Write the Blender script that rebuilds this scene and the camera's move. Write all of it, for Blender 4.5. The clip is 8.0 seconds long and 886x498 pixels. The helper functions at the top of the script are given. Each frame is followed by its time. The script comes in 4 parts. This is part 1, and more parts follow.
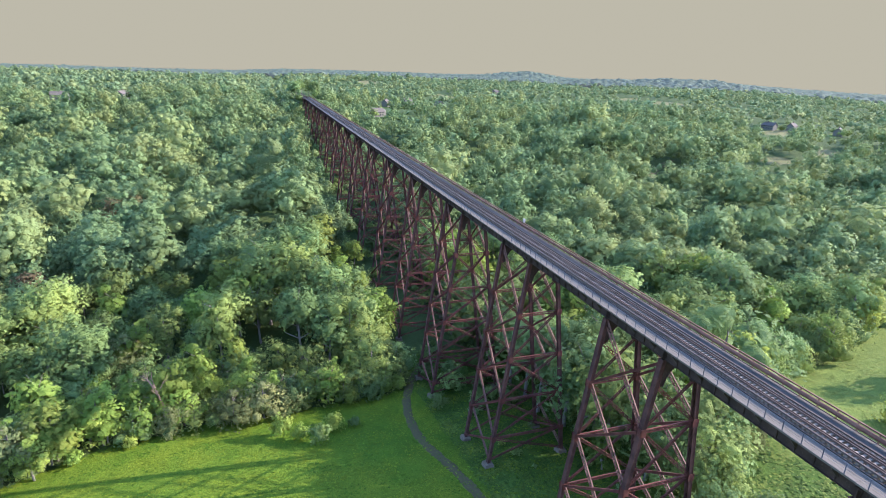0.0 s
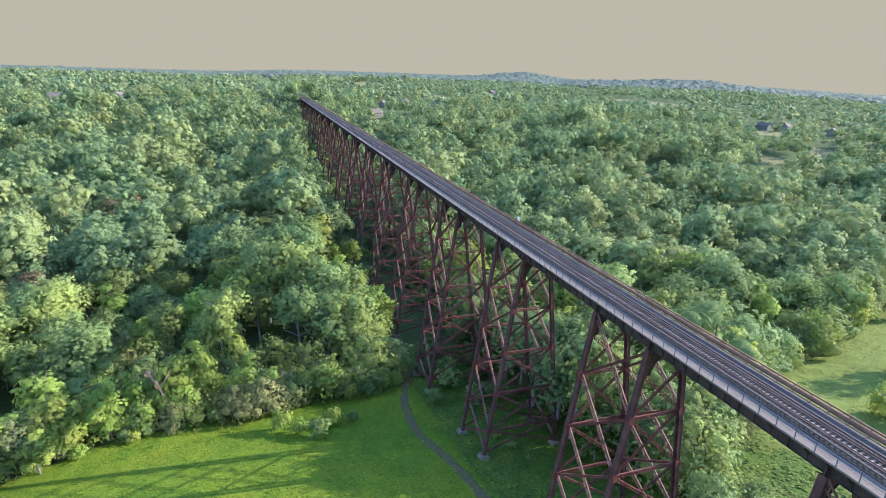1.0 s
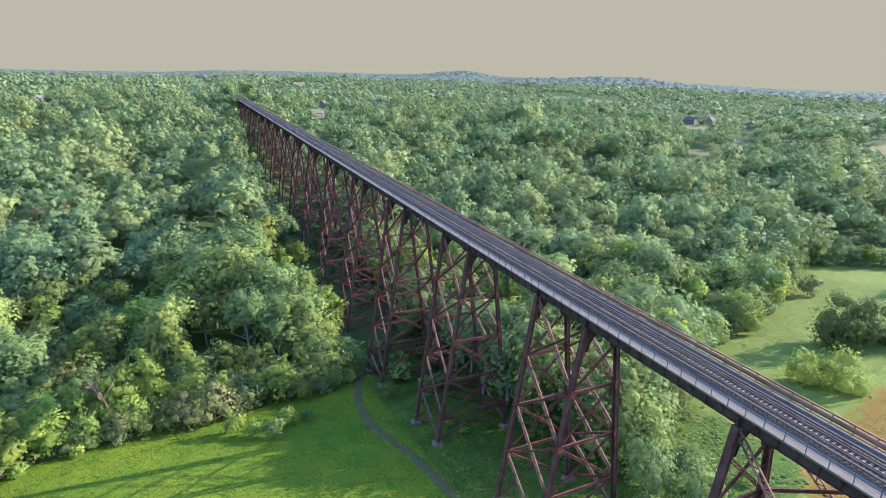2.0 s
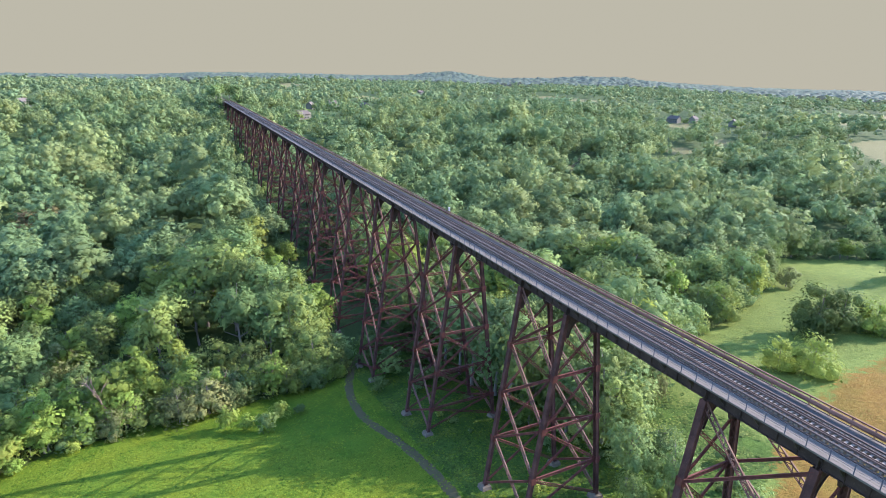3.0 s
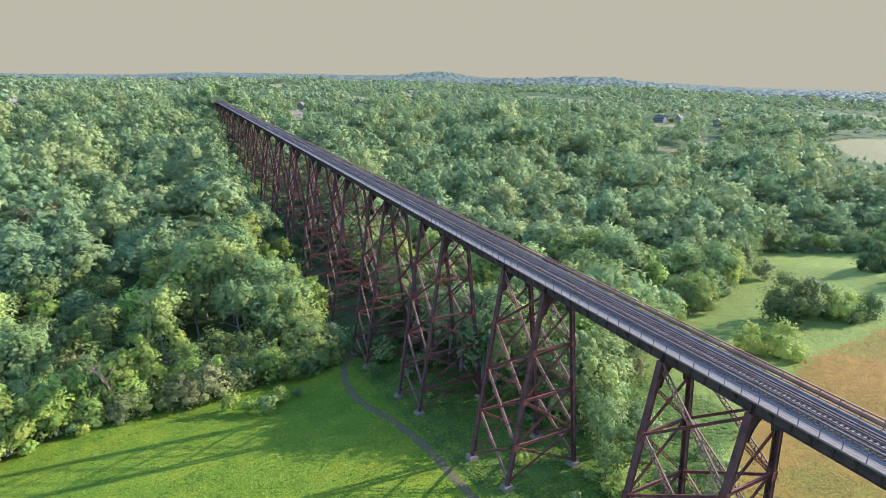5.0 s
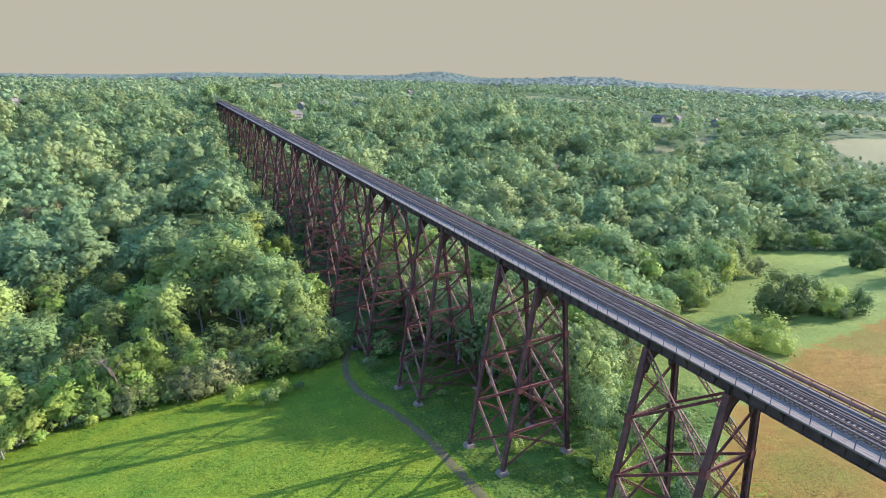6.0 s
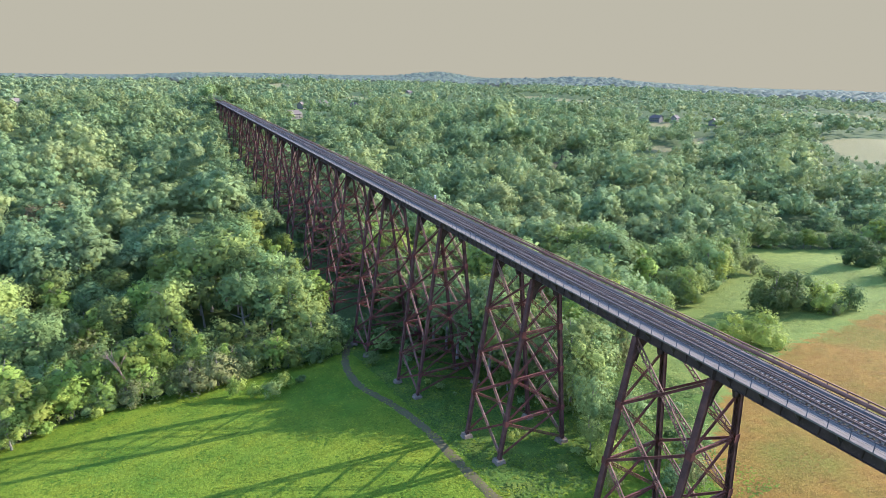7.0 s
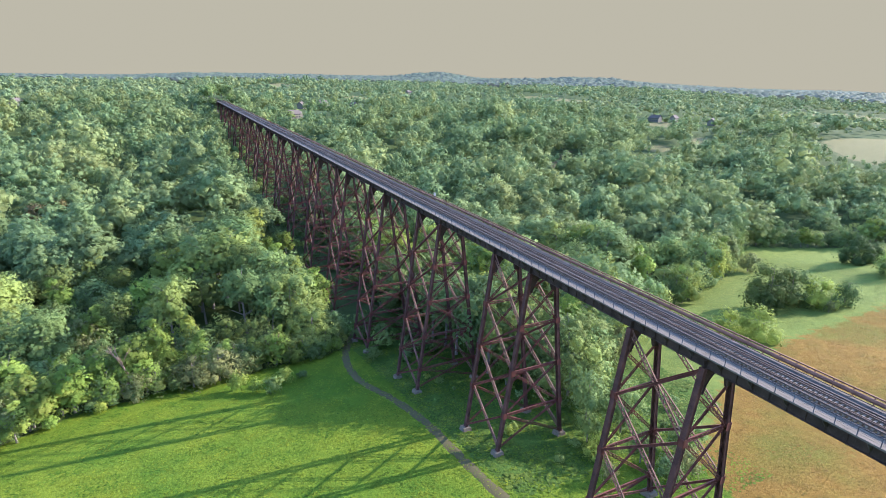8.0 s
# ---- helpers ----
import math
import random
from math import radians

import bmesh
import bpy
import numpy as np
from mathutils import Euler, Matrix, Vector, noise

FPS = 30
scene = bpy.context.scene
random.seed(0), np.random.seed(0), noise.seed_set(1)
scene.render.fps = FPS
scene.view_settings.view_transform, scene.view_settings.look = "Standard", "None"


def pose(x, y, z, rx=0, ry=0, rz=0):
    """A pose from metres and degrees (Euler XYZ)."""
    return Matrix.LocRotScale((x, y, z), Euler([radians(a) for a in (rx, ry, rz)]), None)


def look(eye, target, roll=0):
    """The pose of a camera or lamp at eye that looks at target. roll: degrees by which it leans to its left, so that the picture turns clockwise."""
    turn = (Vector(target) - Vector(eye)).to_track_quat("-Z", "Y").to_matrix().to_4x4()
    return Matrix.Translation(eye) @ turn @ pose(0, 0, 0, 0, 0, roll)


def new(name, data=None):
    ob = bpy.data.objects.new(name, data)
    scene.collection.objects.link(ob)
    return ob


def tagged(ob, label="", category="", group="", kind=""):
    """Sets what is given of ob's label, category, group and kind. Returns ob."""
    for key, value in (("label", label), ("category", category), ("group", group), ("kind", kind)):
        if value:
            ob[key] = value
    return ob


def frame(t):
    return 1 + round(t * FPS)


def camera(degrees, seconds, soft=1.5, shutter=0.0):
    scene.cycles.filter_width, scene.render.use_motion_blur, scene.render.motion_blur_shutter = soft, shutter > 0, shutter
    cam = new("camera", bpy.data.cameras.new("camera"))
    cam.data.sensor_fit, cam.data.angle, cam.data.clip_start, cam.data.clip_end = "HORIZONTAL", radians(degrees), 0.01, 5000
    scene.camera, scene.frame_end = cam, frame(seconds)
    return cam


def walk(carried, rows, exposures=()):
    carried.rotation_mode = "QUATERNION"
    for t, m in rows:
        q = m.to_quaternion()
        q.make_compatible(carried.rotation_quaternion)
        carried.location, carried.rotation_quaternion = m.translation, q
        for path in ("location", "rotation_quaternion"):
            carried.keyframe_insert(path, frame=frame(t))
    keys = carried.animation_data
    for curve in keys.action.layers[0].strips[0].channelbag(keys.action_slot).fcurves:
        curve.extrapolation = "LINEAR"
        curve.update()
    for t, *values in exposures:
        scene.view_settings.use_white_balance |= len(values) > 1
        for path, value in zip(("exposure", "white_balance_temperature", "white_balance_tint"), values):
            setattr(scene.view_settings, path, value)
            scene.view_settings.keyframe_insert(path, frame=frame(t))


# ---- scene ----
cam = camera(78.3, 8.0, soft=0.7)
PATH = [
    (0, (-45.410, -12.087, 86.646), (-44.797, -10.288, 86.022), 2.05),
    (0.5, (-45.720, -13.516, 86.836), (-45.108, -11.717, 86.213), 2.06),
    (1, (-46.157, -15.037, 86.935), (-45.535, -13.241, 86.314), 1.99),
    (1.2, (-46.364, -15.673, 86.957), (-45.714, -13.886, 86.337), 1.90),
    (1.35, (-46.530, -16.160, 86.969), (-45.840, -14.388, 86.349), 1.83),
    (1.5, (-46.704, -16.656, 86.978), (-45.974, -14.900, 86.359), 1.76),
    (1.7, (-46.950, -17.330, 86.986), (-46.182, -15.590, 86.367), 1.69),
    (2.8, (-48.515, -21.290, 87.010), (-47.685, -19.578, 86.394), 1.34),
    (3, (-48.830, -22.050, 87.019), (-47.990, -20.342, 86.404), 1.27),
    (3.5, (-49.643, -23.986, 87.057), (-48.791, -22.284, 86.442), 1.21),
    (4, (-50.478, -25.958, 87.119), (-49.617, -24.260, 86.506), 1.19),
    (4.5, (-51.319, -27.935, 87.206), (-50.453, -26.240, 86.592), 1.20),
    (5.25, (-52.549, -30.837, 87.363), (-51.680, -29.143, 86.749), 1.23),
    (6, (-53.688, -33.534, 87.508), (-52.818, -31.841, 86.894), 1.25),
    (6.5, (-54.367, -35.138, 87.562), (-53.495, -33.446, 86.948), 1.27),
    (7, (-54.958, -36.521, 87.546), (-54.085, -34.829, 86.932), 1.27),
    (7.5, (-55.444, -37.621, 87.426), (-54.568, -35.931, 86.812), 1.28),
    (8, (-55.804, -38.372, 87.159), (-54.930, -36.681, 86.546), 1.30),
]
walk(cam, [(t, look(eye, target, roll)) for t, eye, target, roll in PATH], [(0, 2.3, 5700, 23), (8, 2.3, 5700, 23)])

# ---- sky, sun, exposure ----
SUN_EL, SUN_AZ = 24.0, 96.0          # degrees; azimuth clockwise from +y
world = bpy.data.worlds.new("sky")
scene.world = world
world.use_nodes = True
wn, wl = world.node_tree.nodes, world.node_tree.links
bg = wn["Background"]
sky = wn.new("ShaderNodeTexSky")
sky.sky_type, sky.sun_disc = "NISHITA", False
sky.sun_elevation, sky.sun_rotation = radians(SUN_EL), radians(SUN_AZ)
sky.air_density, sky.dust_density, sky.ozone_density = 1.3, 0.5, 3.5
gain = wn.new("ShaderNodeVectorMath")
gain.operation = "SCALE"
gain.inputs["Scale"].default_value = 0.15
tc = wn.new("ShaderNodeTexCoord")
sep = wn.new("ShaderNodeSeparateXYZ")
ramp = wn.new("ShaderNodeMapRange")
ramp.interpolation_type = "SMOOTHSTEP"
for k, v in zip(("From Min", "From Max", "To Min", "To Max"), (0.12, 0.22, 1.0, 0.0)):
    ramp.inputs[k].default_value = v
haze = wn.new("ShaderNodeMix")
haze.data_type = "RGBA"
haze.inputs[7].default_value = (0.1069, 0.1006, 0.0663, 1)   # summer haze low over the horizon
wl.new(sky.outputs[0], gain.inputs[0])
wl.new(tc.outputs["Generated"], sep.inputs[0])
wl.new(sep.outputs["Z"], ramp.inputs[0])
wl.new(ramp.outputs[0], haze.inputs[0])
wl.new(gain.outputs[0], haze.inputs[6])
wl.new(haze.outputs[2], bg.inputs["Color"])
bg.inputs["Strength"].default_value = 1.0

sun = new("sun", bpy.data.lights.new("sun", "SUN"))
sun.data.energy, sun.data.angle, sun.data.color = 3.3, radians(0.6), (1.0, 0.88, 0.68)
to_sun = Vector((math.sin(radians(SUN_AZ)) * math.cos(radians(SUN_EL)), math.cos(radians(SUN_AZ)) * math.cos(radians(SUN_EL)), math.sin(radians(SUN_EL))))
sun.matrix_world = look(to_sun * 400 + Vector((0, 100, 60)), Vector((0, 100, 60)))


# ---- materials ----
def material(name, rough=0.8, metal=0.0):
    m = bpy.data.materials.new(name)
    m.use_nodes = True
    b = m.node_tree.nodes["Principled BSDF"]
    b.inputs["Roughness"].default_value, b.inputs["Metallic"].default_value = rough, metal
    return m, m.node_tree.nodes, m.node_tree.links, b


def noise_node(n, l, vec, scale, detail=4.0, rough=0.55):
    t = n.new("ShaderNodeTexNoise")
    t.inputs["Scale"].default_value, t.inputs["Detail"].default_value, t.inputs["Roughness"].default_value = scale, detail, rough
    l.new(vec, t.inputs["Vector"])
    return t.outputs["Fac"]


def stretch(n, l, value, lo, hi, a=0.0, b=1.0):
    r = n.new("ShaderNodeMapRange")
    r.inputs["From Min"].default_value, r.inputs["From Max"].default_value = lo, hi
    r.inputs["To Min"].default_value, r.inputs["To Max"].default_value = a, b
    l.new(value, r.inputs["Value"])
    return r.outputs["Result"]


def blend(n, l, fac, a, b, mode="MIX"):
    x = n.new("ShaderNodeMix")
    x.data_type, x.blend_type = "RGBA", mode
    for sock, v in ((0, fac), (6, a), (7, b)):
        if isinstance(v, (int, float)):
            x.inputs[sock].default_value = v
        elif isinstance(v, tuple):
            x.inputs[sock].default_value = (*v, 1)
        else:
            l.new(v, x.inputs[sock])
    return x.outputs[2]


def place(n):
    return n.new("ShaderNodeNewGeometry").outputs["Position"]


def bumped(n, l, b, height, strength, distance):
    k = n.new("ShaderNodeBump")
    k.inputs["Strength"].default_value, k.inputs["Distance"].default_value = strength, distance
    l.new(height, k.inputs["Height"])
    l.new(k.outputs[0], b.inputs["Normal"])


def leaf_material(name, dark, light, warm, per_object, see=0.4, grain=2.4, cut=0.42, spread=(0.66, 1.26)):
    """Foliage: hue differs tree by tree and spray by spray, leaves show as grain with gaps, and some light comes through."""
    m, n, l, b = material(name, 0.75)
    b.inputs["Specular IOR Level"].default_value = 0.1
    geo = n.new("ShaderNodeNewGeometry")
    if per_object:
        tree = n.new("ShaderNodeObjectInfo").outputs["Random"]
    else:
        at = n.new("ShaderNodeAttribute")
        at.attribute_name = "tree"
        tree = at.outputs["Fac"]
    c = blend(n, l, geo.outputs["Random Per Island"], dark, light)
    c = blend(n, l, stretch(n, l, tree, 0.28, 0.95, 0.0, 0.85), c, warm)
    w = n.new("ShaderNodeTexWhiteNoise")
    w.noise_dimensions = "1D"
    l.new(tree, w.inputs["W"])
    leafy = noise_node(n, l, geo.outputs["Position"], grain, 3.0, 0.6)
    tone = n.new("ShaderNodeMath")
    tone.operation = "MULTIPLY"
    l.new(stretch(n, l, w.outputs["Value"], 0, 1, *spread), tone.inputs[0])
    l.new(stretch(n, l, leafy, 0.3, 0.7, 0.7, 1.28), tone.inputs[1])
    mul = n.new("ShaderNodeVectorMath")
    mul.operation = "SCALE"
    l.new(c, mul.inputs[0])
    l.new(tone.outputs[0], mul.inputs["Scale"])
    l.new(mul.outputs[0], b.inputs["Base Color"])
    bumped(n, l, b, leafy, 0.6, 0.55 / grain)
    tr = n.new("ShaderNodeBsdfTranslucent")
    l.new(mul.outputs[0], tr.inputs["Color"])
    mx = n.new("ShaderNodeMixShader")
    mx.inputs[0].default_value = see
    l.new(b.outputs[0], mx.inputs[1])
    l.new(tr.outputs[0], mx.inputs[2])
    last = mx.outputs[0]
    if cut:
        gap = n.new("ShaderNodeMath")
        gap.operation = "GREATER_THAN"
        gap.inputs[1].default_value = cut
        hole = noise_node(n, l, geo.outputs["Position"], grain * 1.1, 1.0)
        l.new(hole, gap.inputs[0])
        cl = n.new("ShaderNodeMixShader")
        l.new(gap.outputs[0], cl.inputs[0])
        l.new(n.new("ShaderNodeBsdfTransparent").outputs[0], cl.inputs[1])
        l.new(last, cl.inputs[2])
        last = cl.outputs[0]
    l.new(last, n["Material Output"].inputs["Surface"])
    return m


LEAF = leaf_material("leaves", (0.118, 0.188, 0.066), (0.158, 0.234, 0.08), (0.215, 0.268, 0.066), True, 0.36, 4.6, 0.46)
LEAF_YOUNG = leaf_material("young_leaves", (0.143, 0.225, 0.042), (0.205, 0.29, 0.055), (0.262, 0.305, 0.06), True, 0.4, 4.2, 0.46)
# woodland leaves go paler and bluer with distance: aerial haze painted into the colours
LEAF_FAR_HAZED = leaf_material("haze_blued_far_leaves", (0.137, 0.205, 0.1), (0.17, 0.244, 0.114), (0.242, 0.28, 0.114), False, 0.4, 1.3, 0.43, (0.8, 1.18))
LEAF_WOODS_HAZED = leaf_material("haze_blued_woodland_leaves", (0.134, 0.205, 0.087), (0.168, 0.245, 0.1), (0.245, 0.284, 0.1), False, 0.4, 2.6, 0.45, (0.76, 1.2))


# the far hills; blue emission paints in the haze of miles of summer air
LEAF_HAZE_GLOW = leaf_material("horizon_leaves_haze_glow", (0.045, 0.07, 0.042), (0.07, 0.1, 0.055), (0.085, 0.105, 0.06), False, 0.2, 0.06, 0)
hz = LEAF_HAZE_GLOW.node_tree.nodes["Principled BSDF"]
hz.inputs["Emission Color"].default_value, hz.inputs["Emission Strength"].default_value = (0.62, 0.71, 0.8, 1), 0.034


def bark_material():
    m, n, l, b = material("bark", 0.9)
    p = place(n)
    f = noise_node(n, l, p, 3.0, 6)
    l.new(blend(n, l, f, (0.09, 0.075, 0.06), (0.24, 0.21, 0.18)), b.inputs["Base Color"])
    bumped(n, l, b, f, 0.6, 0.05)
    return m


def rust_material(name, a, c, pale):
    m, n, l, b = material(name, 0.8)
    b.inputs["Specular IOR Level"].default_value = 0.2
    p = place(n)
    f1 = noise_node(n, l, p, 0.6, 5)
    f2 = noise_node(n, l, p, 6.0, 6, 0.65)
    col = blend(n, l, stretch(n, l, f1, 0.35, 0.65), a, c)
    col = blend(n, l, stretch(n, l, f2, 0.55, 0.75, 0.0, 0.55), col, pale)
    l.new(col, b.inputs["Base Color"])
    l.new(stretch(n, l, f2, 0.3, 0.7, 0.6, 0.9), b.inputs["Roughness"])
    bumped(n, l, b, f2, 0.4, 0.02)
    return m


def wood_material(name, a, c, scale=2.0):
    m, n, l, b = material(name, 0.9)
    b.inputs["Specular IOR Level"].default_value = 0.15
    p = place(n)
    mp = n.new("ShaderNodeMapping")
    mp.inputs["Scale"].default_value = (1.0, 0.12, 1.0)
    l.new(p, mp.inputs["Vector"])
    f = noise_node(n, l, mp.outputs[0], scale * 4, 5)
    rnd = n.new("ShaderNodeObjectInfo").outputs["Random"]
    isl = n.new("ShaderNodeNewGeometry").outputs["Random Per Island"]
    col = blend(n, l, stretch(n, l, f, 0.3, 0.7), a, c)
    col = blend(n, l, stretch(n, l, rnd, 0, 1, 0, 0.35), col, a)
    col = blend(n, l, stretch(n, l, isl, 0, 1, 0, 0.35), col, c)
    l.new(col, b.inputs["Base Color"])
    bumped(n, l, b, f, 0.4, 0.01)
    return m


BARK = bark_material()
RUST = rust_material("rusted_steel", (0.064, 0.021, 0.017), (0.138, 0.044, 0.032), (0.25, 0.115, 0.086))
# paler rust: sunlight on the laced braces is put into the colour
RUST_SUN_TONE = rust_material("sunlit_toned_rust", (0.115, 0.055, 0.04), (0.2, 0.108, 0.08), (0.34, 0.22, 0.17))
GIRDER = rust_material("blackened_girder_steel", (0.03, 0.019, 0.015), (0.058, 0.036, 0.027), (0.17, 0.125, 0.09))
BRACKET = rust_material("grey_brown_bracket_steel", (0.05, 0.038, 0.03), (0.09, 0.068, 0.054), (0.2, 0.16, 0.13))
LEG = rust_material("dark_weathered_leg_steel", (0.05, 0.023, 0.019), (0.105, 0.046, 0.036), (0.21, 0.11, 0.086))
RAIL_RED = rust_material("red_brown_rail_paint", (0.115, 0.055, 0.035), (0.19, 0.095, 0.062), (0.31, 0.195, 0.145))
STEEL = rust_material("worn_rail_steel", (0.075, 0.05, 0.038), (0.125, 0.085, 0.065), (0.25, 0.19, 0.15))
POST = rust_material("grey_post_steel", (0.05, 0.05, 0.06), (0.09, 0.09, 0.105), (0.18, 0.18, 0.19))
SLEEPER = wood_material("creosoted_wood", (0.03, 0.024, 0.02), (0.12, 0.095, 0.078))
TIE = wood_material("sun_bleached_wood", (0.11, 0.084, 0.062), (0.29, 0.235, 0.18))
PLANK = wood_material("weathered_grey_planks", (0.088, 0.074, 0.058), (0.16, 0.135, 0.108))
PLATE = rust_material("blue_grey_plate", (0.058, 0.05, 0.043), (0.09, 0.078, 0.066), (0.15, 0.13, 0.11))


def stone_material(name="pale_concrete", a=(0.085, 0.068, 0.05), c=(0.2, 0.16, 0.115)):
    m, n, l, b = material(name, 0.92)
    b.inputs["Specular IOR Level"].default_value = 0.2
    p = place(n)
    f = noise_node(n, l, p, 1.6, 7)
    l.new(blend(n, l, f, a, c), b.inputs["Base Color"])
    bumped(n, l, b, f, 0.5, 0.05)
    return m


STONE = stone_material()
ASPHALT = stone_material("packed_earth_and_gravel", (0.052, 0.047, 0.019), (0.094, 0.08, 0.035))
WHITE = stone_material("white_paint", (0.34, 0.34, 0.33), (0.45, 0.45, 0.44))
ROOF = stone_material("grey_brown_shingles", (0.08, 0.066, 0.056), (0.135, 0.115, 0.098))
SIDING = stone_material("pale_siding", (0.13, 0.122, 0.098), (0.2, 0.188, 0.152))
GLASS, gn_, gl_, gb_ = material("window_glass", 0.08)
gb_.inputs["Base Color"].default_value = (0.03, 0.04, 0.05, 1)


def ground_material():
    """Meadow, dry meadow and woodland floor on one sheet, by painted masks that the sheet carries."""
    m, n, l, b = material("meadow_and_woodland_floor", 0.95)
    b.inputs["Specular IOR Level"].default_value = 0.08
    p = place(n)
    big = noise_node(n, l, p, 0.05, 5)
    mid = noise_node(n, l, p, 0.35, 6, 0.65)
    fine = noise_node(n, l, p, 2.2, 6, 0.7)
    blade = noise_node(n, l, p, 7.0, 4, 0.7)

    def mask(name):
        a = n.new("ShaderNodeAttribute")
        a.attribute_name = name
        return a.outputs["Fac"]
    grass = blend(n, l, stretch(n, l, mid, 0.3, 0.7), (0.046, 0.1, 0.009), (0.088, 0.146, 0.011))
    grass = blend(n, l, stretch(n, l, big, 0.4, 0.62, 0, 0.75), grass, (0.145, 0.176, 0.013))
    grass = blend(n, l, stretch(n, l, fine, 0.45, 0.75, 0, 0.6), grass, (0.033, 0.082, 0.008))
    dry = blend(n, l, stretch(n, l, mid, 0.3, 0.7), (0.15, 0.083, 0.015), (0.205, 0.125, 0.024))
    dry = blend(n, l, stretch(n, l, big, 0.44, 0.62, 0, 0.75), dry, (0.1, 0.108, 0.015))
    dry = blend(n, l, stretch(n, l, fine, 0.5, 0.8, 0, 0.5), dry, (0.11, 0.062, 0.022))
    lea = blend(n, l, stretch(n, l, mid, 0.3, 0.7), (0.104, 0.143, 0.027), (0.16, 0.194, 0.039))
    lea = blend(n, l, stretch(n, l, fine, 0.45, 0.75, 0, 0.5), lea, (0.055, 0.1, 0.025))
    wood = blend(n, l, mid, (0.035, 0.055, 0.018), (0.07, 0.1, 0.03))
    hay = blend(n, l, mid, (0.115, 0.12, 0.045), (0.18, 0.158, 0.07))
    jitter = n.new("ShaderNodeMath")
    jitter.operation = "MULTIPLY_ADD"
    l.new(mid, jitter.inputs[0])
    jitter.inputs[1].default_value, jitter.inputs[2].default_value = 1.6, -0.8

    def edge(name):
        s = n.new("ShaderNodeMath")
        l.new(mask(name), s.inputs[0])
        l.new(jitter.outputs[0], s.inputs[1])
        return stretch(n, l, s.outputs[0], 0.4, 0.6)
    col = blend(n, l, edge("meadow"), wood, grass)
    col = blend(n, l, edge("lea"), col, lea)
    rough = blend(n, l, stretch(n, l, mid, 0.3, 0.7), (0.034, 0.07, 0.012), (0.07, 0.118, 0.018))
    rough = blend(n, l, stretch(n, l, fine, 0.5, 0.8, 0, 0.6), rough, (0.105, 0.145, 0.022))
    col = blend(n, l, edge("rough"), col, rough)
    col = blend(n, l, edge("dry"), col, dry)
    col = blend(n, l, edge("hay"), col, hay)
    grain = n.new("ShaderNodeVectorMath")
    grain.operation = "SCALE"
    l.new(col, grain.inputs[0])
    l.new(stretch(n, l, blade, 0.3, 0.7, 0.5, 1.5), grain.inputs["Scale"])
    col = grain.outputs[0]
    l.new(col, b.inputs["Base Color"])
    relief = n.new("ShaderNodeMath")
    relief.operation = "MULTIPLY_ADD"
    l.new(mid, relief.inputs[0])
    relief.inputs[1].default_value = 1.2
    l.new(fine, relief.inputs[2])
    bumped(n, l, b, relief.outputs[0], 0.6, 0.4)
    return m


GROUND = ground_material()


